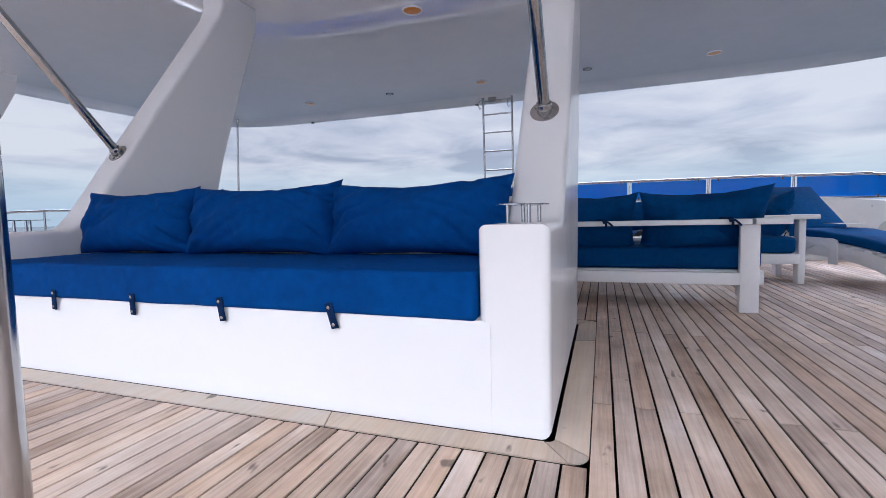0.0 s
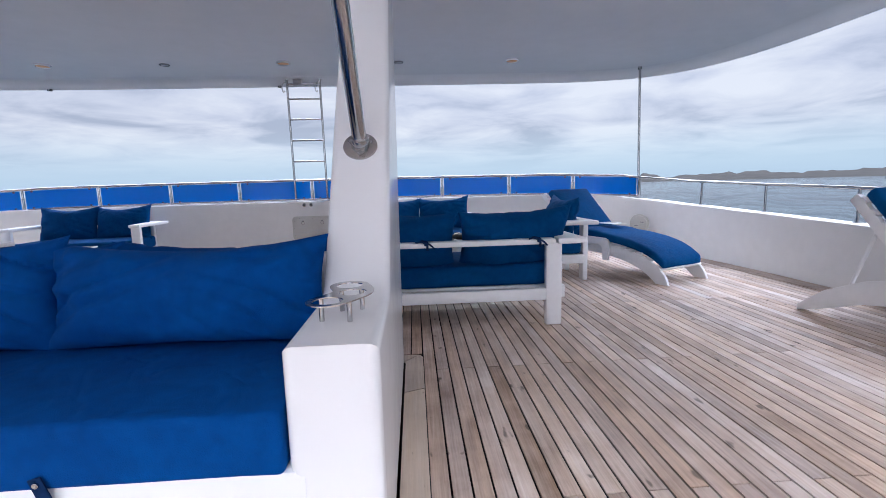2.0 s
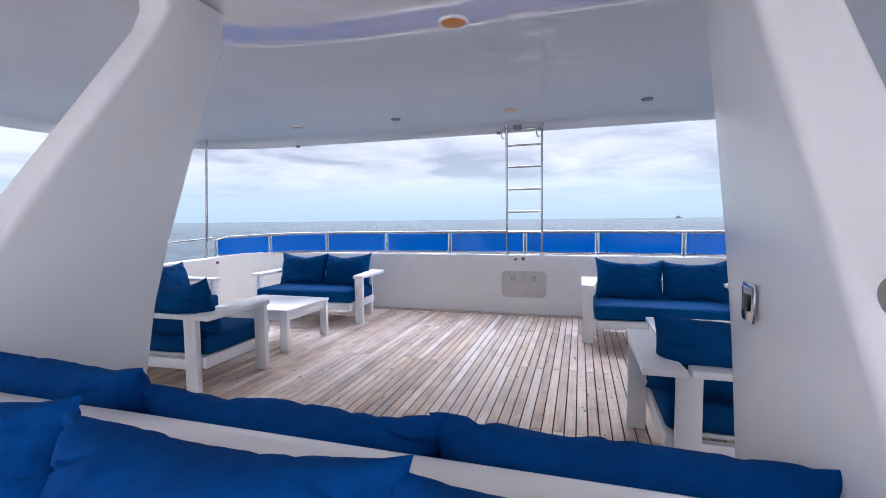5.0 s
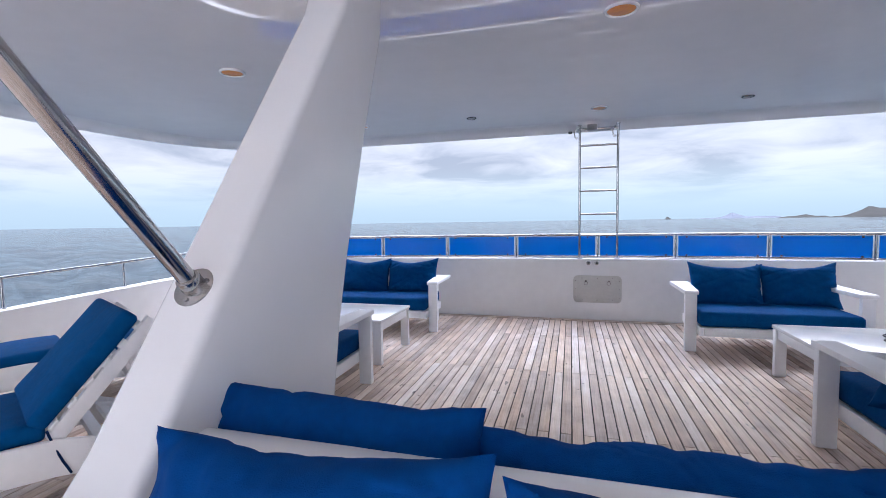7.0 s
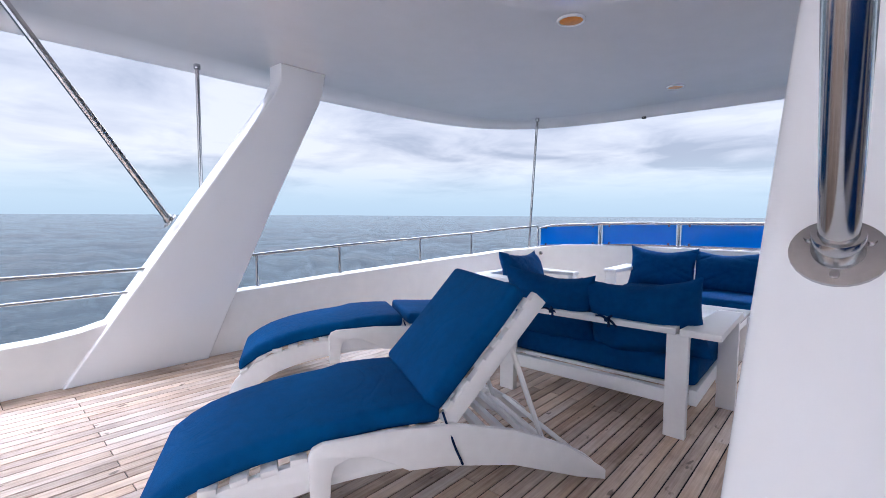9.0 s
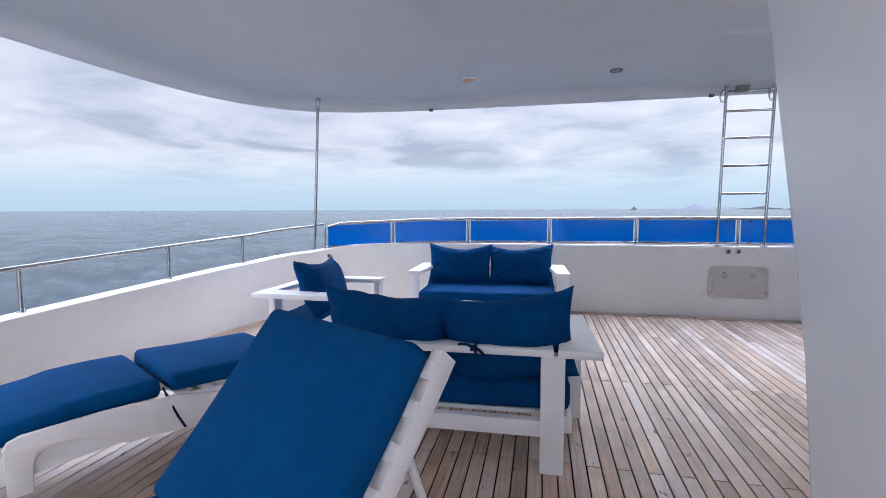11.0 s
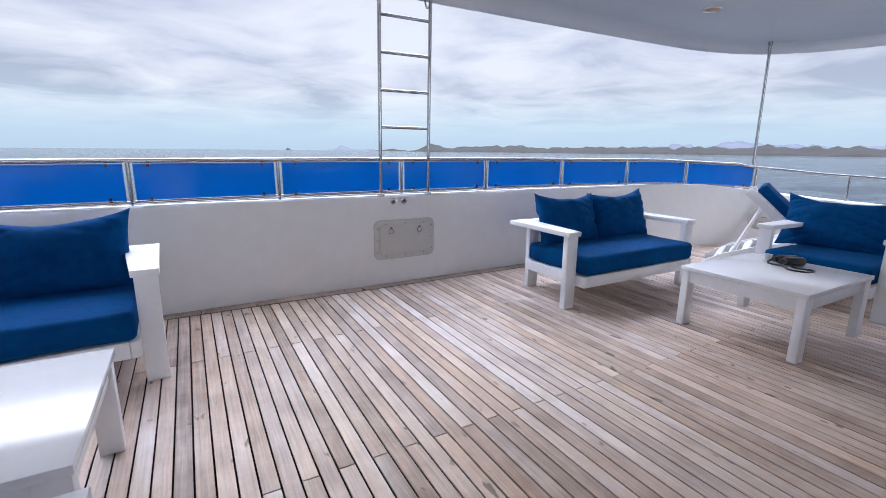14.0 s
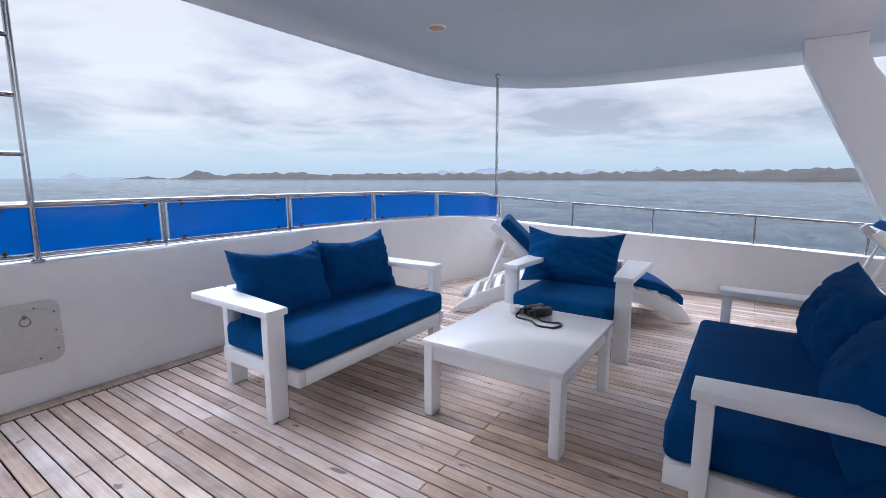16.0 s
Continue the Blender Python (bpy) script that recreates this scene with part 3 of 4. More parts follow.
# ---------------------------------------------------------------- rails
def side_rail(side, y0, y1, posts, lift, second=None, level=None):
    t = thing("guard_rail", "stainless steel guard rail on the bulwark", "railing")
    pts = [p for p in (left if side < 0 else right) if y0 <= p.y <= y1 and abs(p.x) > 5]
    def top(p, dz):
        s = 1 if p.x > 0 else -1
        return (p.x + s * 0.09, p.y + 0.02, (wall_height(p) if level is None else level) + dz)
    part("top_rail", tube([top(p, lift) for p in pts], 0.019, 12), STEEL, t)
    if second:
        part("lower_rail", tube([top(p, second) for p in pts], 0.015, 10), STEEL, t)
    for y in posts:
        p = min((left if side < 0 else right), key=lambda q: abs(q.y - y) + (0 if abs(q.x) > 5 else 9))
        x, yy, z = top(p, lift)
        foot = wall_height(p)
        part("post", tube([(x, yy, foot - 0.005), (x, yy, z)], 0.016, 10), STEEL, t)
        part("base_flange", disc(x, yy, foot + 0.006, 0.034, 0.012, bev=0.002), STEEL, t)
    return t


side_rail(-1, 3.0, 8.05, (3.5, 4.62, 5.9, 7.0), 0.35)
side_rail(1, 3.0, 8.05, (3.5, 4.62, 5.85, 6.95), 0.35)
side_rail(-1, -4.0, 2.6, (-2.0, 0.4), 0.54, 0.34, level=0.38)
side_rail(1, -4.0, 2.6, (-2.0, 0.4), 0.54, 0.34, level=0.38)

STERN = left[::-1] + right[1:]
POSTS = [-5.66, -4.76, -3.64, -2.46, -1.28, 0.0, 1.12, 2.34, 3.56, 4.68, 5.62]


def stern_point(x, off=0.09):
    pts = [p for p in STERN if p.y > 7.6]
    for a, c in zip(pts, pts[1:]):
        if a.x <= x <= c.x:
            f = (x - a.x) / (c.x - a.x)
            y = a.y + (c.y - a.y) * f
            d = (c - a).normalized()
            return Vector((x - d.y * off, y + d.x * off))
    p = pts[0] if x < 0 else pts[-1]
    return Vector((p.x, p.y))


def stern_rail():
    t = thing("stern_rail", "steel stern rail framing bright blue acrylic panels", "railing")
    xs = [POSTS[0] + (POSTS[-1] - POSTS[0]) * i / 60 for i in range(61)]
    Z0, Z1 = 1.0, 1.345

    def drop(x):
        return -0.035 * min(1.0, abs(x) / 5.7) ** 2 - 0.05 * max(0, (abs(x) - 4.3) / 1.4)
    top = [(*stern_point(x), Z1 + drop(x)) for x in xs]
    bot = [(*stern_point(x), Z0 + drop(x)) for x in xs]
    loop = [bot[0]] + [(*stern_point(POSTS[0]), Z1 + drop(POSTS[0]) - 0.05)] + top[1:-1] + [(*stern_point(POSTS[-1]), Z1 + drop(POSTS[-1]) - 0.05)] + [bot[-1]]
    part("top_rail", tube(loop, 0.02, 12), STEEL, t)
    part("lower_rail", tube(bot, 0.015, 10), STEEL, t)
    for x in POSTS:
        p = stern_point(x)
        part("post", tube([(p.x, p.y, 0.90 + drop(x)), (p.x, p.y, Z1 + drop(x))], 0.016, 10), STEEL, t)
    for a, c in zip(POSTS, POSTS[1:]):
        b = bmesh.new()
        n = 8
        rows = []
        for i in range(n + 1):
            x = a + 0.035 + (c - a - 0.07) * i / n
            p, q = stern_point(x, 0.082), stern_point(x, 0.090)
            rows.append([b.verts.new((p.x, p.y, Z0 + 0.018 + drop(x))), b.verts.new((p.x, p.y, Z1 - 0.025 + drop(x))), b.verts.new((q.x, q.y, Z1 - 0.025 + drop(x))), b.verts.new((q.x, q.y, Z0 + 0.018 + drop(x)))])
        for u, v in zip(rows, rows[1:]):
            for k in range(4):
                b.faces.new((u[k], u[(k + 1) % 4], v[(k + 1) % 4], v[k]))
        b.faces.new(rows[0][::-1]); b.faces.new(rows[-1])
        bmesh.ops.recalc_face_normals(b, faces=b.faces)
        pn = part("panel", b, PANEL, t, "bright blue acrylic panel", smooth=False)
        for fx in (0.12, 0.88):
            for z in (Z0 + 0.03, Z1 - 0.04):
                x = a + (c - a) * fx
                p = stern_point(x, 0.072)
                part("clip", box(p.x - 0.011, p.x + 0.011, p.y - 0.012, p.y + 0.012, z - 0.014 + drop(x), z + 0.014 + drop(x), 0.003), BLACK, pn)
    return t


stern_rail()


# ---------------------------------------------------------------- bench between the inner fins
def bench():
    t = thing("deck_bench", "white moulded double-sided deck bench with central backrest", "bench")
    prof = [(1.518, 0.0), (1.518, 0.40), (1.524, 0.416), (1.54, 0.425), (3.07, 0.40), (3.09, 0.39), (3.10, 0.37), (3.10, 0.0)]
    part("body", prism(prof, -1.62, 1.50, "x", 0), GEL, t)
    ridge = [(2.24, 0.39), (2.26, 0.86), (2.275, 0.888), (2.30, 0.90), (2.39, 0.90), (2.415, 0.888), (2.43, 0.86), (2.45, 0.39)]
    part("backrest", prism(ridge, -1.60, 1.48, "x", 0), GEL, t)
    return t


bench()
d = thing("seat_cushion", "long royal blue canvas seat cushion on the bench", "cushion")
part("cover", pad(-1.57, 1.45, 1.505, 2.24, 0.415, 0.60, 3, 0.022, 0.005), BLUE, d)
d = thing("seat_cushion", "long royal blue canvas cushion on far side of bench", "cushion")
part("cover", pad(-1.57, 1.45, 2.45, 3.10, 0.40, 0.58, 4, 0.022, 0.005), BLUE, d)
for i, x in enumerate((0.84, 0.26, -0.30, -0.89, -1.35)):
    t = thing("cushion_strap", "blue webbing strap with press studs on bench front", "strap", pose(x, 1.503, 0.415, 4, (-14, -6, 3, 8, -4)[i], 0), "bench cushion straps")
    part("webbing", box(-0.017, 0.017, -0.006, 0, -0.06, 0.05, 0.002), STRAP, t)
    for z in (-0.042, 0.032):
        part("press_stud", disc(0, -0.008, z, 0.008, 0.006, "y", 12, 0.001), STEEL, t)

for i, (x, w, y, h, turn) in enumerate(((-1.04, 0.95, 2.07, 0.44, 4), (-0.02, 1.06, 2.06, 0.43, 2), (0.965, 1.04, 2.05, 0.41, -2))):
    t = thing("back_cushion", "plump royal blue scatter cushion leaning on bench backrest", "cushion", pose(x, y, 0.605, -13, 0, turn), "front bench cushions")
    part("cover", pillow(w, h, 0.30, i + 1, crease=0.027, sag=0.035, nu=64, nv=40, pinch=0.055), BLUE, t)
for i, (x, w, y) in enumerate(((-1.19, 1.10, 2.58), (-0.12, 1.20, 2.59), (0.95, 1.06, 2.60))):
    t = thing("back_cushion", "royal blue scatter cushion behind the bench backrest", "cushion", pose(x, y, 0.585, 12, 0, (-3, 2, -2)[i]), "rear bench cushions")
    part("cover", pillow(w, (0.46, 0.385, 0.385)[i], 0.27, i + 11, crease=0.025, sag=0.045, nu=64, nv=40, pinch=0.055), BLUE, t)
t = thing("loose_wire", "thin black wire loop lying over a bench cushion", "wire")
part("wire", tube(curve([(-1.46, 2.66, 0.86), (-1.43, 2.66, 0.905), (-1.39, 2.66, 0.918), (-1.34, 2.65, 0.905), (-1.30, 2.64, 0.86)], 6), 0.0022, 6), BLACK, t)


def cup_holder(m):
    t = thing("cup_holder", "polished steel three-ring cup holder on short legs", "cup holder", m, "bench cup holders")
    path = [Vector(p[:2]) for p in curve([(-0.045, -0.105), (0.014, 0.0), (-0.01, 0.104)], 10)]
    b = bmesh.new()
    rims = []
    one, two = [], []
    for k, p in enumerate(path):
        q = path[min(k + 1, len(path) - 1)] - path[max(k - 1, 0)]
        side = Vector((q[1], -q[0])).normalized() * 0.066
        one.append(Vector(p[:2]) + side)
        two.append(Vector(p[:2]) - side)
    for c, away in ((path[-1], path[-1] - path[-3]), (path[0], path[0] - path[2])):
        a0 = math.atan2(away[1], away[0])
        cap = [Vector((c[0] + 0.066 * math.cos(a0 + q * 0.26), c[1] + 0.066 * math.sin(a0 + q * 0.26))) for q in range(-5, 6)]
        rims.append(cap)
    loops = [one + rims[0] + two[::-1] + rims[1]]
    for c in ((-0.045, -0.105), (0.014, 0.0), (-0.01, 0.104)):
        loops.append([Vector((c[0] + 0.045 * math.cos(k * math.pi / 12), c[1] + 0.045 * math.sin(k * math.pi / 12))) for k in range(24)])
    for line in loops:
        vs = [b.verts.new((p[0], p[1], 0.075)) for p in line]
        for k in range(len(vs)):
            b.edges.new((vs[k], vs[(k + 1) % len(vs)]))
    bmesh.ops.triangle_fill(b, use_beauty=True, use_dissolve=False, edges=b.edges[:])
    bmesh.ops.recalc_face_normals(b, faces=b.faces)
    bmesh.ops.solidify(b, geom=b.faces[:], thickness=0.004)
    part("plate", b, STEEL, t)
    for x, y in ((-0.075, -0.06), (0.012, -0.075), (-0.03, 0.05), (0.035, 0.062)):
        part("leg", tube([(x, y, 0), (x, y, 0.073)], 0.008, 12), STEEL, t)
    return t


cup_holder(pose(1.60, 1.80, 0.771))
cup_holder(pose(-1.72, 1.80, 0.771) @ Matrix.Diagonal((-1, 1, 1, 1)))
t = thing("wall_plate", "small stainless rounded latch plate on white pillar", "latch", pose(1.452, 3.10, 1.25, 0, 0, 90))
part("plate", prism([(x, z) for x, z in ((-0.06, -0.05), (-0.05, -0.07), (0.05, -0.07), (0.06, -0.05), (0.06, 0.05), (0.05, 0.07), (-0.05, 0.07), (-0.06, 0.05))], 0.0, 0.012, "y", 0.003), STEEL, t)
part("latch", box(-0.025, 0.025, 0.012, 0.02, -0.03, 0.03, 0.003), BLACK, t)
t = thing("near_pole", "thick stainless steel post standing on the deck", "pole", pose(0.998, 0.354, 0))
part("tube", tube([(0, 0, 0), (0, 0, 3.05)], 0.03, 18), STEEL, t)
part("foot", disc(0, 0, 0.008, 0.06, 0.016, bev=0.003), STEEL, t)


# ---------------------------------------------------------------- deck furniture
def sofa(m, w, label, group, cushions, cloth, ties=(), d=0.86, seed=0, plump=0.27):
    """Faces -y from its centre at the floor; white wooden frame, flat tapering arms, one seat pad, back pillows."""
    t = thing("deck_sofa" if w > 1.5 else "deck_armchair", label, "sofa" if w > 1.5 else "armchair", m, group)
    h = w / 2
    A0, A1 = 0.685, 0.73
    for s in (-1, 1):
        part("front_leg", box(s * h - (0.125 if s > 0 else 0), s * h + (0 if s > 0 else 0.125), -d / 2 + 0.02, -d / 2 + 0.08, 0, A0, 0.005), WOODW, t)
        x = s * (h - 0.24)
        part("rear_leg", box(x - 0.065, x + 0.065, d / 2 - 0.11, d / 2 - 0.05, 0, A0, 0.005), WOODW, t)
        o = s * (h + 0.012)
        line = [(o, -d / 2), (o - s * 0.15, -d / 2), (o - s * 0.23, d / 2), (o, d / 2)]
        part("armrest", prism(line, A0, A1, "z", 0.006), WOODW, t)
        part("side_rail", box(s * (h - 0.152) - 0.025, s * (h - 0.152) + 0.025, -d / 2 - 0.09, d / 2 - 0.115, 0.215, 0.32, 0.005), WOODW, t)
    part("back_rail", box(-h + 0.24, h - 0.24, d / 2 - 0.125, d / 2 - 0.002, A0 + 0.002, A1 - 0.002, 0.006), WOODW, t)
    part("front_rail", box(-h + 0.179, h - 0.179, -d / 2 - 0.09, -d / 2 - 0.045, 0.215, 0.32, 0.006), WOODW, t)
    part("rear_rail", box(-h + 0.24, h - 0.24, d / 2 - 0.108, d / 2 - 0.052, 0.215, 0.31, 0.005), WOODW, t)
    for k in range(7):
        y = -d / 2 + 0.03 + k * (d - 0.24) / 6
        part("seat_slat", box(-h + 0.18, h - 0.18, y - 0.045, y + 0.045, 0.296, 0.32, 0.003), WOODW, t)
    m = t.matrix_basis
    c = thing("seat_cushion", "thick dark blue canvas seat cushion on white sofa frame", "cushion", m @ pose(0, 0, 0), "sofa seat cushions")
    part("cover", pad(-h + 0.135, h - 0.135, -d / 2 - 0.10, d / 2 - 0.14, 0.326, 0.50, seed, 0.04), cloth, c)
    for k, (x, ww, lean, turn, y, tip) in enumerate(cushions):
        c = thing("back_pillow", "dark blue canvas back pillow standing on sofa cushion", "cushion", m @ pose(x, y, 0.452, -lean, tip, turn), "sofa back pillows")
        part("cover", pillow(ww, 0.58, plump, seed * 3 + k + 21, crease=0.020, pinch=0.09, sag=0.04, nu=48, nv=34), cloth, c)
    for x, tilt in ties:
        r = thing("fabric_tie", "dark blue fabric ribbon knotted round sofa rail", "tie", m @ pose(x, d / 2 - 0.06, A1, 0, 0, tilt), "sofa ribbons")
        part("ribbon", tube(curve([(-0.012, 0.068, -0.06), (-0.01, 0.068, 0.002), (0, 0.02, 0.006), (0.01, -0.04, 0.006), (0.012, -0.066, -0.02)], 4), 0.009, 6), STRAP, r)
        part("bow", tube(curve([(-0.07, 0.072, -0.05), (-0.03, 0.074, -0.012), (0.0, 0.076, -0.004), (0.04, 0.074, 0.012), (0.085, 0.07, 0.006)], 4), 0.008, 6), STRAP, r)
        part("knot", box(-0.016, 0.016, 0.066, 0.09, -0.022, 0.01, 0.007), STRAP, r)
    return t


TWO = [(-0.41, 0.86, 13, 2, 0.13, 1), (0.40, 0.86, 15, -2, 0.14, -2)]
STARBOARD = [(-0.34, 0.88, 17, 3, 0.12, 2), (0.47, 0.84, 17, -3, 0.13, -2)]
FULL = [(-0.46, 0.98, 24, 4, 0.06, 2), (0.48, 0.90, 24, -4, 0.06, -2)]
PORT = [(-0.405, 0.80, 12, 2, 0.16, 6), (0.345, 0.80, 14, -2, 0.16, -2)]
sofa(pose(1.825, 7.455, 0, 0, 0, 0), 1.85, "white wooden two-seat deck sofa with blue cushions", "two-seat sofas", STARBOARD, TEAL, seed=1)
sofa(pose(-3.22, 7.675, 0, 0, 0, 2), 1.90, "white wooden two-seat deck sofa against the stern wall", "two-seat sofas", TWO, NAVY, seed=2)
sofa(pose(2.20, 4.37, 0, 0, 0, 180), 1.98, "white wooden two-seat deck sofa seen from behind", "two-seat sofas", FULL, NAVY, ((0.314, 12), (-0.60, 5)), d=0.93, seed=3, plump=0.34)
sofa(pose(-3.155, 4.77, 0, 0, 0, 182), 1.75, "white wooden two-seat deck sofa beside a sun lounger", "two-seat sofas", PORT, NAVY, ((-0.215, -8), (0.25, 25), (0.64, 10)), seed=4, plump=0.32)
ONE = [(-0.15, 0.98, 15, 0, 0.13, 1)]
sofa(pose(3.50, 5.99, 0, 0, 0, -90), 1.12, "white wooden armchair with one wide blue pillow", "armchairs", ONE, TEAL, seed=5)
sofa(pose(-4.70, 6.09, 0, 0, 0, 90), 1.14, "white wooden armchair near the port bulwark", "armchairs", [(0.0, 0.92, 20, 4, -0.08, 3)], NAVY, seed=6)


def table(x0, x1, y0, y1):
    t = thing("coffee_table", "low white lacquered square coffee table", "table", Matrix.Translation(((x0 + x1) / 2, (y0 + y1) / 2, 0)), "coffee tables")
    a, c = (x1 - x0) / 2, (y1 - y0) / 2
    part("tabletop", box(-a, a, -c, c, 0.475, 0.51, 0.005), TABLETOP, t)
    for s in (-1, 1):
        for u in (-1, 1):
            part("leg", box(s * (a - 0.01) - (0.10 if s > 0 else 0), s * (a - 0.01) + (0 if s > 0 else 0.10), u * (c - 0.01) - (0.06 if u > 0 else 0), u * (c - 0.01) + (0 if u > 0 else 0.06), 0, 0.473, 0.005), WOODW, t)
        part("apron", box(s * (a - 0.04) - 0.012, s * (a - 0.04) + 0.012, -c + 0.072, c - 0.072, 0.375, 0.472, 0.003), WOODW, t)
        part("apron", box(-a + 0.112, a - 0.112, s * (c - 0.04) - 0.012, s * (c - 0.04) + 0.012, 0.375, 0.472, 0.003), WOODW, t)
    return t


table(1.53, 2.60, 5.44, 6.36)
table(-3.50, -2.42, 5.70, 6.63)


# ---------------------------------------------------------------- sun loungers
def lounger(m, label, rise):
    """Foot end at y = 0, head at +y. White resin frame with arched sides, slats and a tied blue mattress."""
    t = thing("sun_lounger", label, "sun lounger", m, "sun loungers")
    W = 0.34
    topline = curve([(0.03, 0.0), (0.10, 0.13), (0.32, 0.27), (0.70, 0.35), (1.20, 0.38), (1.65, 0.31), (2.02, 0.15), (2.14, 0.04)], 5)
    botline = curve([(2.14, 0.0), (1.98, 0.05), (1.62, 0.18), (1.20, 0.245), (0.72, 0.225), (0.36, 0.135), (0.16, 0.0)], 5)
    outline = [tuple(p) for p in topline] + [tuple(p) for p in botline]
    for s in (-1, 1):
        x0, x1 = (W - 0.035, W) if s > 0 else (-W, -W + 0.035)
        part("side_rail", prism(outline, x0, x1, "x", 0.005), RESIN, t)
        g = [(0.72, 0.17), (0.715, 0.38), (0.73, 0.412), (0.77, 0.428), (1.05, 0.435), (1.32, 0.42), (1.62, 0.345), (1.92, 0.215), (2.15, 0.05), (2.15, 0.0), (1.98, 0.048), (1.62, 0.178), (1.30, 0.236), (1.12, 0.25), (1.04, 0.30), (0.95, 0.345), (0.87, 0.352), (0.815, 0.33), (0.80, 0.28), (0.795, 0.17)]
        o0, o1 = (W + 0.002, W + 0.03) if s > 0 else (-W - 0.03, -W - 0.002)
        part("side_grip", prism(g, o0, o1, "x", 0.005), RESIN, t)
    for k in range(11):
        y = 0.14 + k * 0.108
        p = min(topline, key=lambda q: abs(q[0] - y))
        q = min(topline, key=lambda r: abs(r[0] - y - 0.05))
        a = math.degrees(math.atan2(q[1] - p[1], max(q[0] - p[0], 0.02)))
        part("seat_slat", box(-W - 0.004, W + 0.004, -0.032, 0.032, -0.012, 0.012, 0.003, m=pose(0, y, p[1] + 0.008, a)), RESIN, t)
    for k in range(5):
        y = 1.50 + k * 0.12
        p = min(topline, key=lambda q: abs(q[0] - y))
        part("rear_slat", box(-W + 0.036, W - 0.036, -0.035, 0.035, -0.012, 0.012, 0.003, m=pose(0, y, p[1] - 0.02, -22 - 5 * k)), RESIN, t)
    hinge = pose(0, 1.30, 0.41 if rise > 20 else 0.372, rise)
    for s in (-1, 1):
        x = s * (W - 0.02)
        bar = box(x - 0.02, x + 0.02, 0, 0.71, -0.04, 0.035, 0.004)
        bar.transform(hinge)
        back = part("backrest_bar", bar, RESIN, t)
    for k in range(6):
        s = box(-W - 0.006, W + 0.006, 0.04 + k * 0.115, 0.09 + k * 0.115, 0.036, 0.052, 0.003)
        s.transform(hinge)
        part("back_slat", s, RESIN, back)
    if rise > 20:
        mid = hinge @ Vector((0, 0.50, -0.02))
        for s in (-1, 1):
            part("prop_bar", tube([(s * (W - 0.10), mid.y, mid.z), (s * (W - 0.10), 1.86, 0.20)], 0.014, 8), RESIN, t)
        part("prop_foot", tube([(-W + 0.09, 1.86, 0.20), (W - 0.09, 1.86, 0.20)], 0.014, 8), RESIN, t)
    # mattress: a curved seat pad and a back pad
    b = pad(-W + 0.015, W - 0.015, 0.0, 1.30, 0.0, 0.095, 7, 0.03, 0.004)
    line = [(p[0], p[1]) for p in topline]

    def h(y):
        y = max(0.06, min(y, 1.5))
        for u, v in zip(line, line[1:]):
            if u[0] <= y <= v[0]:
                return u[1] + (v[1] - u[1]) * (y - u[0]) / max(v[0] - u[0], 1e-4)
        return 0.36
    for v in b.verts:
        y = 0.10 + v.co.y * (1.18 / 1.30)
        v.co = Vector((v.co.x, y, v.co.z + 0.024 + h(y) + (0.012 if y > 0.9 else 0)))
    c = thing("lounger_mattress", "sea blue canvas mattress tied to a white sun lounger", "cushion", m.copy(), "lounger mattresses")
    part("seat_pad", b, TEAL, c)
    b = pad(-W + 0.01, W - 0.01, 0.015, 0.68, 0.052, 0.145, 9, 0.028, 0.004)
    b.transform(hinge)
    part("back_pad", b, TEAL, c)
    for s in (-1, 1):
        part("tie", tube([(s * (W + 0.004), 1.28, 0.47), (s * (W + 0.02), 1.30, 0.40), (s * (W + 0.035), 1.33, 0.31), (s * (W + 0.04), 1.36, 0.24)], 0.006, 6), STRAP, c)
    return t


lab = "white resin sun lounger with raised backrest and blue mattress"
BIG = Matrix.Diagonal((1.08, 1.08, 1.08, 1))
lounger(pose(-4.08, 1.79, 0, 0, 0, -27) @ Matrix.Diagonal((1.18, 1.08, 1.08, 1)), lab, 49)
lounger(pose(-5.64, 2.88, 0, 0, 0, -29) @ Matrix.Diagonal((1.08, 1.14, 1.08, 1)), "white resin sun lounger lying nearly flat with blue mattress", -3)
lounger(pose(4.95, 5.22, 0, 0, 0, 24) @ Matrix.Diagonal((1.08, 1.2, 1.08, 1)), lab, 47)
lounger(pose(5.58, 1.74, 0, 0, 0, 0) @ BIG, lab, 47)


# ---------------------------------------------------------------- ladder, hatch and fittings at the stern
def ladder():
    t = thing("boarding_ladder", "stainless steel ladder from stern bulwark to canopy", "ladder", Matrix.Translation((0, 8.60, 0.965)))
    for s in (-1, 1):
        x = s * 0.278
        part("side_tube", tube([(x, 0.0, 0.0), (x, -0.03, 1.1), (x, -0.06, 2.08)], 0.019, 12), STEEL, t)
        part("foot", disc(x, 0, 0.008, 0.04, 0.016, bev=0.003), STEEL, t)
        part("top_cap", disc(x, -0.06, 2.075, 0.034, 0.014, bev=0.003), STEEL, t)
        part("hook", tube(curve([(x, -0.06, 2.04), (x - 0.05, -0.08, 2.02), (x - 0.08, -0.09, 1.95), (x - 0.06, -0.09, 1.87), (x - 0.03, -0.09, 1.89)], 5), 0.009, 8), STEEL, t)
    for z in (2.01, 1.76, 1.42, 1.065, 0.705, 0.375):
        y = -0.03 * z / 1.1
        part("rung", tube([(-0.278, y, z), (0.278, y, z)], 0.0155, 10), STEEL, t)
    part("lamp_box", box(-0.17, -0.02, -0.095, -0.03, 1.985, 2.075, 0.008), GREYP, t, "small grey lamp box")
    return t


ladder()


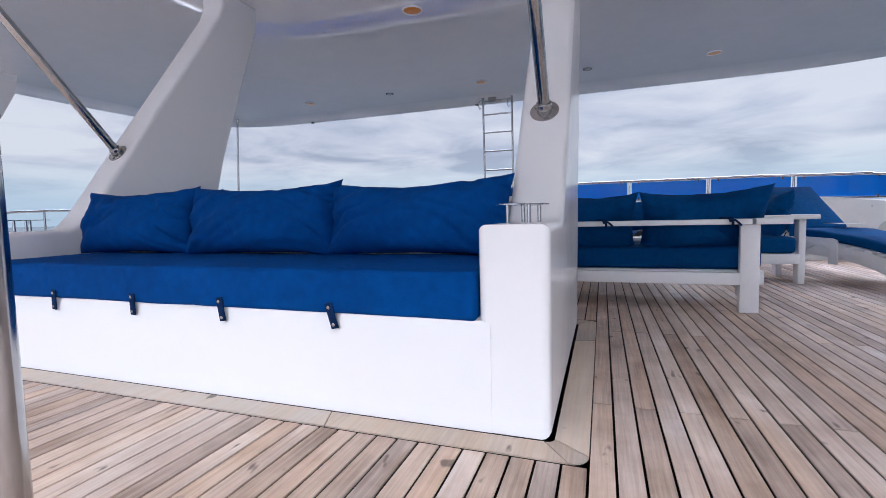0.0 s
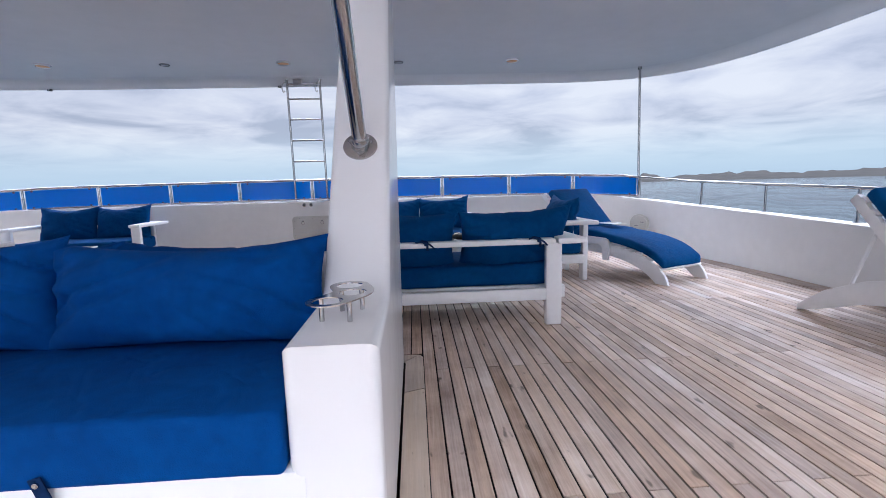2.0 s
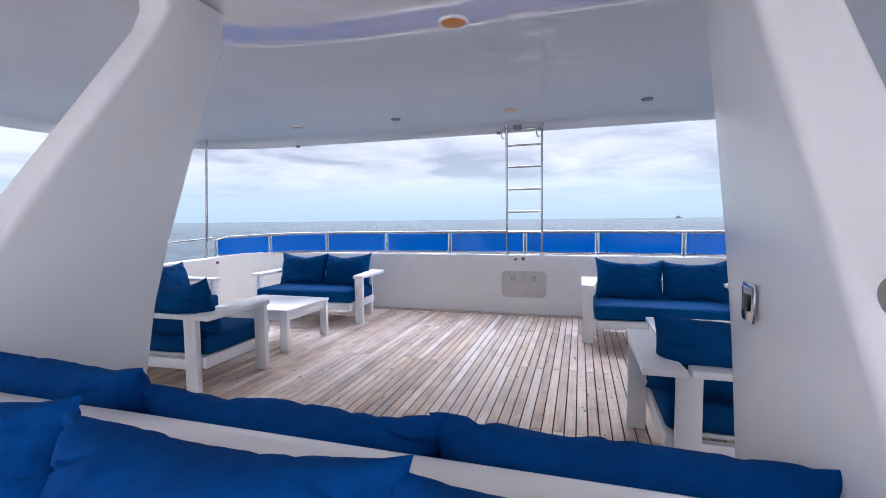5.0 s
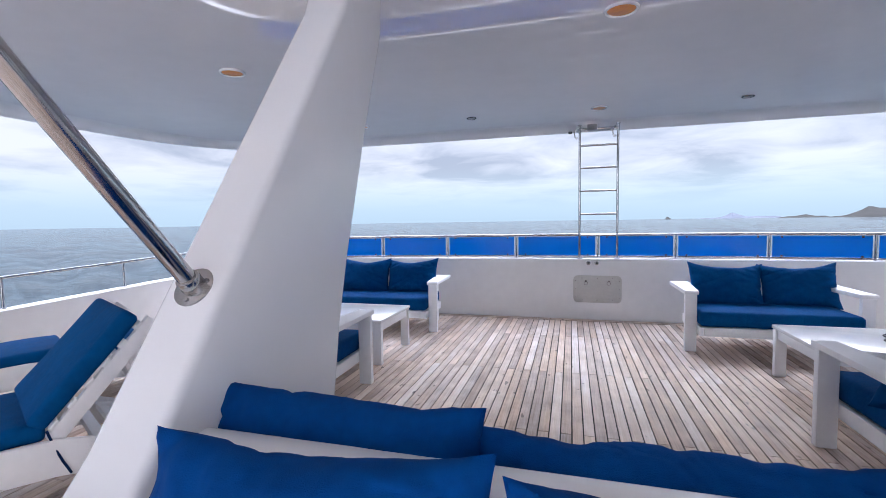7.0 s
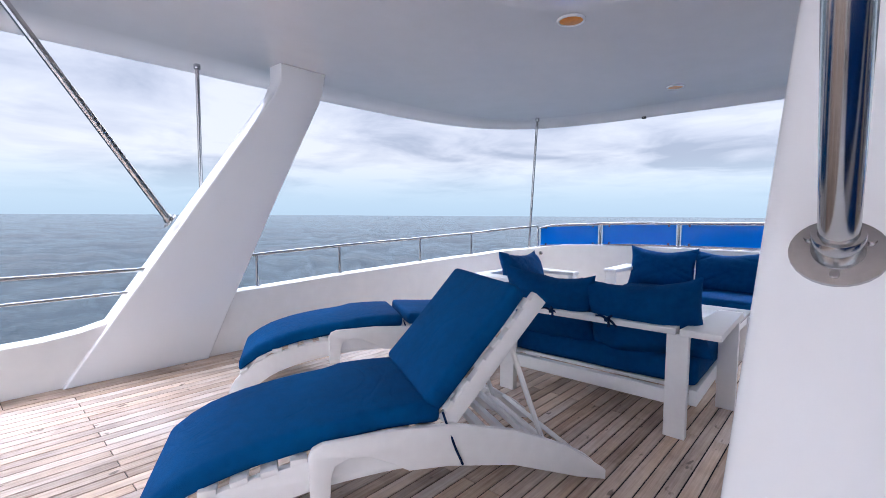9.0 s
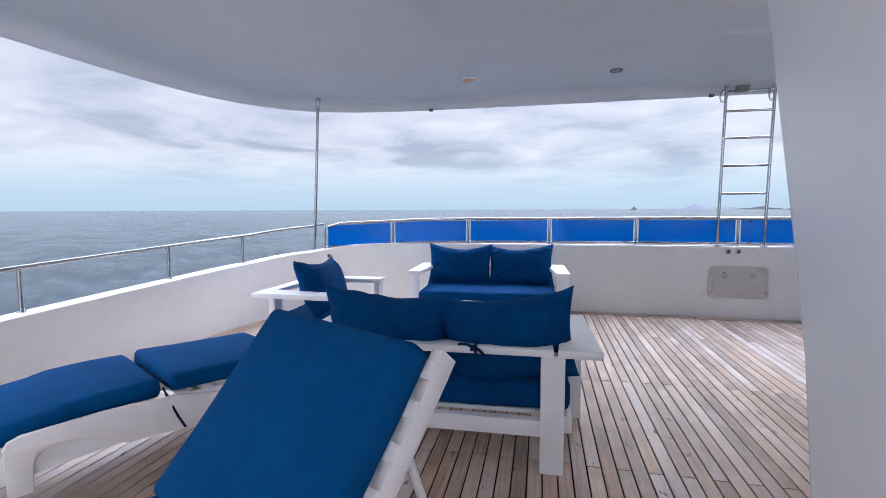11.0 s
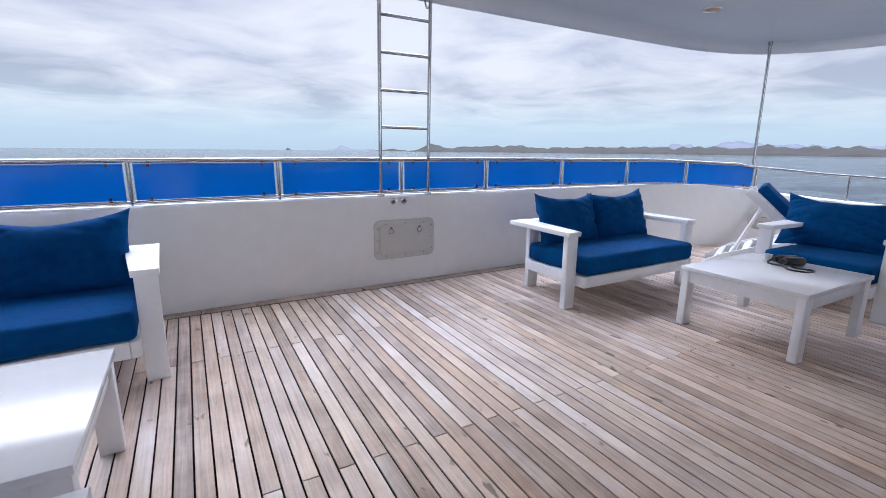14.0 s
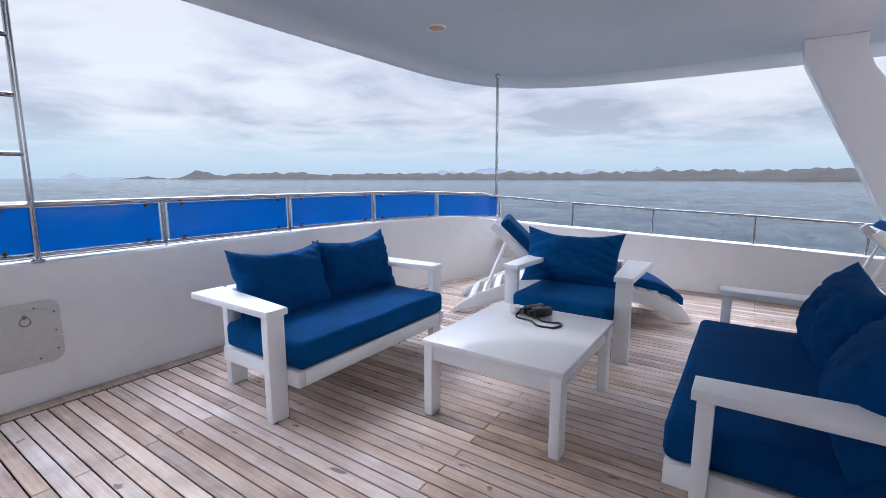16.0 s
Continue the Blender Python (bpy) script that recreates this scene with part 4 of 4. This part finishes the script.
def rounded(w, h, r, n=5):
    out = []
    for cx, cz, a in ((w / 2 - r, h / 2 - r, 0), (-w / 2 + r, h / 2 - r, 90), (-w / 2 + r, -h / 2 + r, 180), (w / 2 - r, -h / 2 + r, 270)):
        for k in range(n + 1):
            q = radians(a + 90 * k / n)
            out.append((cx + r * math.cos(q), cz + r * math.sin(q)))
    return out


def wall_hatch():
    t = thing("wall_hatch", "beige plastic locker hatch in the stern bulwark", "hatch", pose(-0.01, 8.598, 0.49))
    part("frame", prism(rounded(0.72, 0.43, 0.07), -0.016, 0.0, "y", 0.005), HATCH, t)
    part("lid", prism(rounded(0.61, 0.33, 0.04), -0.026, -0.016, "y", 0.004), HATCH, t)
    for s in (-1, 1):
        r = part("pull_ring", tube([(s * 0.17 + 0.028 * math.cos(a * 0.524), -0.03, 0.095 + 0.028 * math.sin(a * 0.524)) for a in range(12)], 0.0035, 6, closed=True), STEEL, t)
        part("ring_plate", disc(s * 0.17, -0.027, 0.128, 0.014, 0.006, "y", 14), STEEL, r)
    for i in range(12):
        a = i / 12 * 2 * math.pi
        x, z = max(-0.325, min(0.325, 0.45 * math.cos(a))), max(-0.175, min(0.175, 0.26 * math.sin(a)))
        part("screw", disc(x, -0.017, z, 0.006, 0.004, "y", 8), STEEL, t)
    return t


wall_hatch()
for x in (-0.14, -0.02):
    t = thing("deck_fitting", "small round stainless fitting on stern bulwark", "fitting", pose(x, 8.596, 0.905), "bulwark fittings")
    part("ring", disc(0, -0.006, 0, 0.034, 0.014, "y", 20, 0.004), STEEL, t)
    part("plug", disc(0, -0.014, 0, 0.018, 0.006, "y", 14), BLACK, t)
for x, y in ((-5.62, 8.1), (5.5, 8.06)):
    t = thing("deck_fitting", "small round stainless fitting below a canopy pole", "fitting", pose(x, y - 0.06, 0.80, 0, 0, 25 if x < 0 else -25), "bulwark fittings")
    part("ring", disc(0, -0.006, 0, 0.034, 0.014, "y", 20, 0.004), STEEL, t)
    part("plug", disc(0, -0.014, 0, 0.018, 0.006, "y", 14), BLACK, t)

for x, y, r, amber in ((-3.47, 7.54, 0.075, TAN), (-0.05, 7.54, 0.075, TAN), (3.40, 7.54, 0.075, TAN), (-1.77, 7.55, 0.05, GREYP), (1.66, 7.55, 0.05, GREYP), (-0.07, 4.64, 0.085, AMBER), (-3.54, 4.88, 0.085, AMBER), (3.35, 4.72, 0.085, AMBER)):
    t = thing("ceiling_light", "small round recessed downlight in glossy canopy", "ceiling light", Matrix.Translation((x, y, 3.053)), "canopy downlights")
    b = bmesh.new()
    ringpts = [(r * 1.25 * math.cos(a * math.pi / 12), r * 1.25 * math.sin(a * math.pi / 12), -0.004) for a in range(24)]
    part("trim_ring", tube(ringpts, r * 0.16, 6, b, True), STEEL if amber is GREYP else GEL, t)
    part("lens", disc(0, 0, -0.004, r * 1.12, 0.01, bev=0.003), amber, t)


# ---------------------------------------------------------------- sea and far shore
def sea():
    """Open water out to the horizon; the waves near the yacht are real relief that grows with distance."""
    b = bmesh.new()
    n, rings = 420, []
    radii = [7.0]
    while radii[-1] < 900:
        radii.append(radii[-1] * 1.017)
    radii += [1300, 2200, 4800]
    for r in radii:
        lam = max(1.6, r * 0.05)
        ring = []
        for k in range(n):
            a = 2 * math.pi * k / n
            x, y = r * math.cos(a), r * math.sin(a)
            u, v = 0.88 * x + 0.47 * y, (-0.47 * x + 0.88 * y) * 0.55
            h = 0.0
            if r < 900:
                h = noise.noise(Vector((u, v, 0)) / lam) + 0.6 * noise.noise(Vector((u, v, 9)) / (lam * 0.45)) + 0.8 * noise.noise(Vector((u, v, 4)) / 9.0)
                h *= min(0.85, lam * 0.22)
            ring.append((x, y, -6.0 + h))
        rings.append(ring)
    verts = [p for ring in rings for p in ring] + [(0, 0, -6.0)]
    faces = [(i * n + k, (i + 1) * n + k, (i + 1) * n + (k + 1) % n, i * n + (k + 1) % n) for i in range(len(radii) - 1) for k in range(n)]
    faces += [(len(verts) - 1, k, (k + 1) % n) for k in range(n)]
    me = bpy.data.meshes.new("water")
    me.from_pydata(verts, [], faces)
    me.polygons.foreach_set("use_smooth", [True] * len(me.polygons))
    me.materials.append(SEA)
    b.free()
    return setting(new("water", me), "grey-blue open sea with small ripples")


sea()


def land(name, az0, az1, dist, height, material, label, seed, peaks=(), n=160, taper=0.1):
    """A strip of coast. Azimuth in degrees clockwise from dead astern; peaks: azimuth, height, half-width in degrees."""
    b = bmesh.new()
    rows = []
    for i in range(n + 1):
        f = i / n
        az = az0 + (az1 - az0) * f
        a = radians(az)
        D = dist(az) if callable(dist) else dist
        fade = min(1, f / taper, (1 - f) / taper * 4 + 0.0)
        h = height * (0.55 + 0.35 * noise.noise(Vector((az * 0.35, seed, 0))) + 0.25 * noise.noise(Vector((az * 1.3, seed, 5))))
        for pa, ph, pw in peaks:
            h += ph * max(0.0, 1 - abs(az - pa) / pw) ** 1.5
        h = max(0.3, h * fade)
        col = []
        for k, (g, e) in enumerate(((0, 0.0), (0.012, 0.16), (0.06, 0.34), (0.14, 0.62), (0.24, 1.0), (0.4, 0.2))):
            R = D * (1 + g)
            q = noise.noise(Vector((az * 0.9, k * 3.1, seed))) * 0.12 if 0 < k < 4 else 0
            col.append(b.verts.new((R * math.sin(a), R * math.cos(a), -6.2 + h * (e + q) * (1 + g))))
        rows.append(col)
    for u, v in zip(rows, rows[1:]):
        for k in range(len(u) - 1):
            b.faces.new((u[k], u[k + 1], v[k + 1], v[k]))
    bmesh.ops.recalc_face_normals(b, faces=b.faces)
    return tagged(link(name, b, material, smooth=True), label, kind="structure")


land("backdrop_near_shore", 24.5, 112, lambda a: 2500 - 19 * (a - 25), 44, ROCK, "low dark scrub-covered coast across the water", 3.0, ((27.5, 34, 2.0), (33, 7, 2.5), (38, 8, 2.2)), 240, 0.05)
# HAZE carries the distance haze as paint on the hills and islet
land("backdrop_far_hills", 30, 115, 3400, 88, HAZE, "distant volcanic hills, paled in colour for haze", 8.0, ((62, 26, 6), (74, 26, 1.6), (81, 34, 1.5)), 220, 0.3)
land("backdrop_islet", 13.5, 21.5, 3300, 20, HAZE, "small islands on the horizon, greyed in colour for haze", 5.0, ((16.8, 24, 1.5),), 60, 0.4)
land("backdrop_islet_near", 20.5, 24.8, 2900, 14, ROCK, "low dark islet before the coast", 6.0, ((23, 8, 1.0),), 40, 0.3)
land("backdrop_rock", 10.2, 11.0, 3000, 12, ROCK, "tiny dark rock on the horizon", 7.0, ((10.6, 10, 0.3),), 16, 0.4)


# ---------------------------------------------------------------- small things
def coffee_cup(x, y, z):
    t = thing("coffee_cup", "small white ceramic cup on the coffee table", "cup", pose(x, y, z, 0, 0, 40))
    b = bmesh.new()
    prof = [(0.024, 0.0), (0.030, 0.006), (0.038, 0.03), (0.041, 0.062), (0.038, 0.062), (0.034, 0.03), (0.026, 0.010), (0.0, 0.008)]
    rings = [[b.verts.new((r * math.cos(k * math.pi / 12), r * math.sin(k * math.pi / 12), h)) for k in range(24)] for r, h in prof[:-1]]
    for a, c in zip(rings, rings[1:]):
        for k in range(24):
            b.faces.new((a[k], a[(k + 1) % 24], c[(k + 1) % 24], c[k]))
    b.faces.new(rings[0][::-1]); b.faces.new(rings[-1])
    bmesh.ops.recalc_face_normals(b, faces=b.faces)
    part("bowl", b, CERAMIC, t)
    part("handle", tube(curve([(0.036, 0, 0.05), (0.062, 0, 0.048), (0.064, 0, 0.026), (0.036, 0, 0.018)], 5), 0.005, 8), CERAMIC, t)
    return t


coffee_cup(2.36, 6.10, 0.5105)


def binoculars(x, y, z, turn):
    t = thing("binoculars", "black compact binoculars with strap on the table", "binoculars", pose(x, y, z, 0, 0, turn) @ Matrix.Scale(1.22, 4))
    for s in (-1, 1):
        part("barrel", prism(rounded(0.058, 0.056, 0.026, 6), -0.075, 0.055, "y", 0.006), BLACK, t).location = (s * 0.036, 0, 0.030)
        part("eyepiece", disc(s * 0.036, 0.068, 0.030, 0.020, 0.03, "y", 18, 0.003), BLACK, t)
    part("bridge", box(-0.02, 0.02, -0.04, 0.03, 0.028, 0.052, 0.006), BLACK, t)
    part("strap", tube(curve([(-0.06, 0.03, 0.02), (-0.12, 0.05, 0.006), (-0.20, -0.02, 0.006), (-0.24, 0.06, 0.006), (-0.17, 0.12, 0.006), (-0.08, 0.10, 0.006), (0.02, 0.13, 0.006), (0.07, 0.06, 0.02)], 6), 0.006, 6), BLACK, t)
    return t


binoculars(2.40, 5.95, 0.5105, 60)
t = thing("magazine", "thin white magazine lying on a sun lounger", "magazine", pose(4.50, 6.35, 0.605, 0, 0, 20))
part("pages", box(-0.11, 0.11, -0.15, 0.15, 0, 0.008, 0.002), CERAMIC, t)
t = thing("deck_plate", "round beige inspection plate on starboard bulwark", "inspection plate", pose(5.62, 7.76, 0.45, 0, 0, -52))
part("rim", disc(0, -0.01, 0, 0.165, 0.02, "y", 36, 0.006), HATCH, t)
part("lid", disc(0, -0.024, 0, 0.135, 0.01, "y", 36, 0.003), HATCH, t)
for s in (-1, 1):
    part("grip", box(s * 0.05 - 0.03, s * 0.05 + 0.03, -0.034, -0.028, s * 0.03 - 0.008, s * 0.03 + 0.008, 0.002), GREYP, t)
for x in (-4.21, -0.42):
    t = thing("edge_lamp", "tiny black fitting under the canopy edge", "fitting", pose(x, 8.63, 2.962), "canopy edge fittings")
    part("body", box(-0.03, 0.03, -0.025, 0.025, -0.03, 0.004, 0.006), BLACK, t)
    part("lens", disc(0, -0.028, -0.012, 0.012, 0.01, "y", 12), GREYP, t)

# ---------------------------------------------------------------- teak deck, plank by plank
PLANK, GAP, EDGE = 0.083, 0.0085, 0.135
BUTTS = ((-3.6, -0.75, 1.90, 4.55, 7.46), (-2.1, 0.55, 3.15, 5.94))
BENCH_BOX = (-1.972, 1.842, 1.38, 3.44)


def half_width(side, y):
    src = left if side < 0 else right
    best = 0
    for a, c in zip(src, src[1:]):
        lo, hi = sorted((a.y, c.y))
        if lo <= y <= hi and hi > lo:
            best = max(best, abs(a.x + (c.x - a.x) * (y - a.y) / (c.y - a.y)))
    return best


def column_ends(x):
    """Where a run of planks at x starts and ends."""
    side = -1 if x < 0 else 1
    ys = [FRONT + 0.02 + 0.02 * k for k in range(660)]
    ok = [y for y in ys if half_width(side, y) - EDGE > abs(x) + PLANK / 2 and y < stern_y(x) - EDGE]
    return (ok[0], ok[-1]) if ok else None


def stern_y(x):
    pts = [p for p in STERN if p.y > 7.0]
    for a, c in zip(pts, pts[1:]):
        if a.x <= x <= c.x and c.x > a.x:
            return a.y + (c.y - a.y) * (x - a.x) / (c.x - a.x)
    return 8.0


def plank_mesh(w, l):
    b = bmesh.new()
    e, h = 0.0018, 0.006
    lo = [b.verts.new((sx * w / 2, sy * l / 2, -h)) for sx, sy in ((-1, -1), (1, -1), (1, 1), (-1, 1))]
    mid = [b.verts.new((sx * w / 2, sy * l / 2, -e)) for sx, sy in ((-1, -1), (1, -1), (1, 1), (-1, 1))]
    hi = [b.verts.new((sx * (w / 2 - e), sy * (l / 2 - e), 0)) for sx, sy in ((-1, -1), (1, -1), (1, 1), (-1, 1))]
    for k in range(4):
        n = (k + 1) % 4
        b.faces.new((lo[k], lo[n], mid[n], mid[k])); b.faces.new((mid[k], mid[n], hi[n], hi[k]))
    b.faces.new(hi)
    return b


meshes = {}
rest = bmesh.new()
runs = []
for c in range(-78, 78):
    x = c * PLANK + 0.0585
    ends = column_ends(x)
    if not ends:
        continue
    cuts = [ends[0]] + [y for y in BUTTS[c % 2] if ends[0] + 0.15 < y < ends[1] - 0.15] + [ends[1]]
    for y0, y1 in zip(cuts, cuts[1:]):
        bits = [(y0, y1)]
        if BENCH_BOX[0] - PLANK / 2 < x < BENCH_BOX[1] + PLANK / 2:
            bits = [(y0, min(y1, BENCH_BOX[2]))] if y0 < BENCH_BOX[2] else []
            if y1 > BENCH_BOX[3]:
                bits.append((max(y0, BENCH_BOX[3]), y1))
        runs += [(x, a, d) for a, d in bits if d - a > 0.04]
own = [r for r in runs if (1.85 < r[0] < 5.3 and 0.3 < r[2] and r[1] < 5.5) or (-2.2 < r[0] < 1.85 and r[2] > 5.0)]
own = sorted(own, key=lambda r: abs(r[0] - 0.6) + 0.2 * abs(r[1] - 4))[:298]
chosen = set(own)
for x, a, d in runs:
    w, l = PLANK - GAP, d - a - 0.005
    if (x, a, d) in chosen:
        key = round(l, 3)
        if key not in meshes:
            b = plank_mesh(w, l)
            me = bpy.data.meshes.new("plank")
            b.to_mesh(me); b.free()
            me.materials.append(TEAK)
            meshes[key] = me
        p = new("plank", meshes[key])
        p.location, p.parent = (x, (a + d) / 2, 0), deck
    else:
        b = plank_mesh(w, l)
        b.transform(Matrix.Translation((x, (a + d) / 2, 0)))
        merge(rest, b)
ob = link("deck_planking", rest, TEAK, deck, "weathered teak planks with black seams")
ob["kind"] = "stuff"


def margin(line_in, line_out, name, material, cuts, z=0.0):
    """Margin boards between two lines, sawn into lengths."""
    n = len(line_in)
    step = max(1, n // cuts)
    for i in range(0, n - 1, step):
        j = min(i + step, n - 1)
        b = bmesh.new()
        a = [Vector((*p, z)) for p in line_in[i:j + 1]]
        c = [Vector((*p, z)) for p in line_out[i:j + 1]]
        a[-1] = a[-1] - (a[-1] - a[-2]).normalized() * 0.005
        c[-1] = c[-1] - (c[-1] - c[-2]).normalized() * 0.005
        ring = a + c[::-1]
        hi = [b.verts.new(v) for v in ring]
        lo = [b.verts.new(v - Vector((0, 0, 0.006))) for v in ring]
        b.faces.new(hi)
        for k in range(len(ring)):
            m2 = (k + 1) % len(ring)
            b.faces.new((hi[k], hi[m2], lo[m2], lo[k]))
        bmesh.ops.recalc_face_normals(b, faces=b.faces)
        link(name, b, material, deck)


inner = [HULL[i] - outward(i) * (EDGE - 0.006 + 0.09 * min(1, max(0, (abs(outward(i).x) - 0.5) * 3))) for i in range(len(HULL))]
outer = [HULL[i] - outward(i) * 0.008 for i in range(len(HULL))]
margin(inner, outer, "margin_board", TEAK, 16, 0.004)
# pale margin round the bench, with rounded corners
X0, X1, Y0, Y1 = -1.835, 1.715, 1.52, 3.30


def round_rect(off, r):
    pts = []
    for cx, cy, a0 in ((X1 + off - r, Y0 - off + r, -90), (X1 + off - r, Y1 + off - r, 0), (X0 - off + r, Y1 + off - r, 90), (X0 - off + r, Y0 - off + r, 180)):
        for k in range(7):
            q = radians(a0 + 15 * k)
            pts.append(Vector((cx + r * math.cos(q), cy + r * math.sin(q))))
    out = []
    for i, (p, q) in enumerate(zip(pts, pts[1:] + pts[:1])):
        k = 8 if i % 7 == 6 else 1
        out += [p + (q - p) * i / k for i in range(k)]
    return out + [out[0]]


margin(round_rect(0.010, 0.03), round_rect(0.128, 0.06), "margin_board", TEAKPALE, 9)
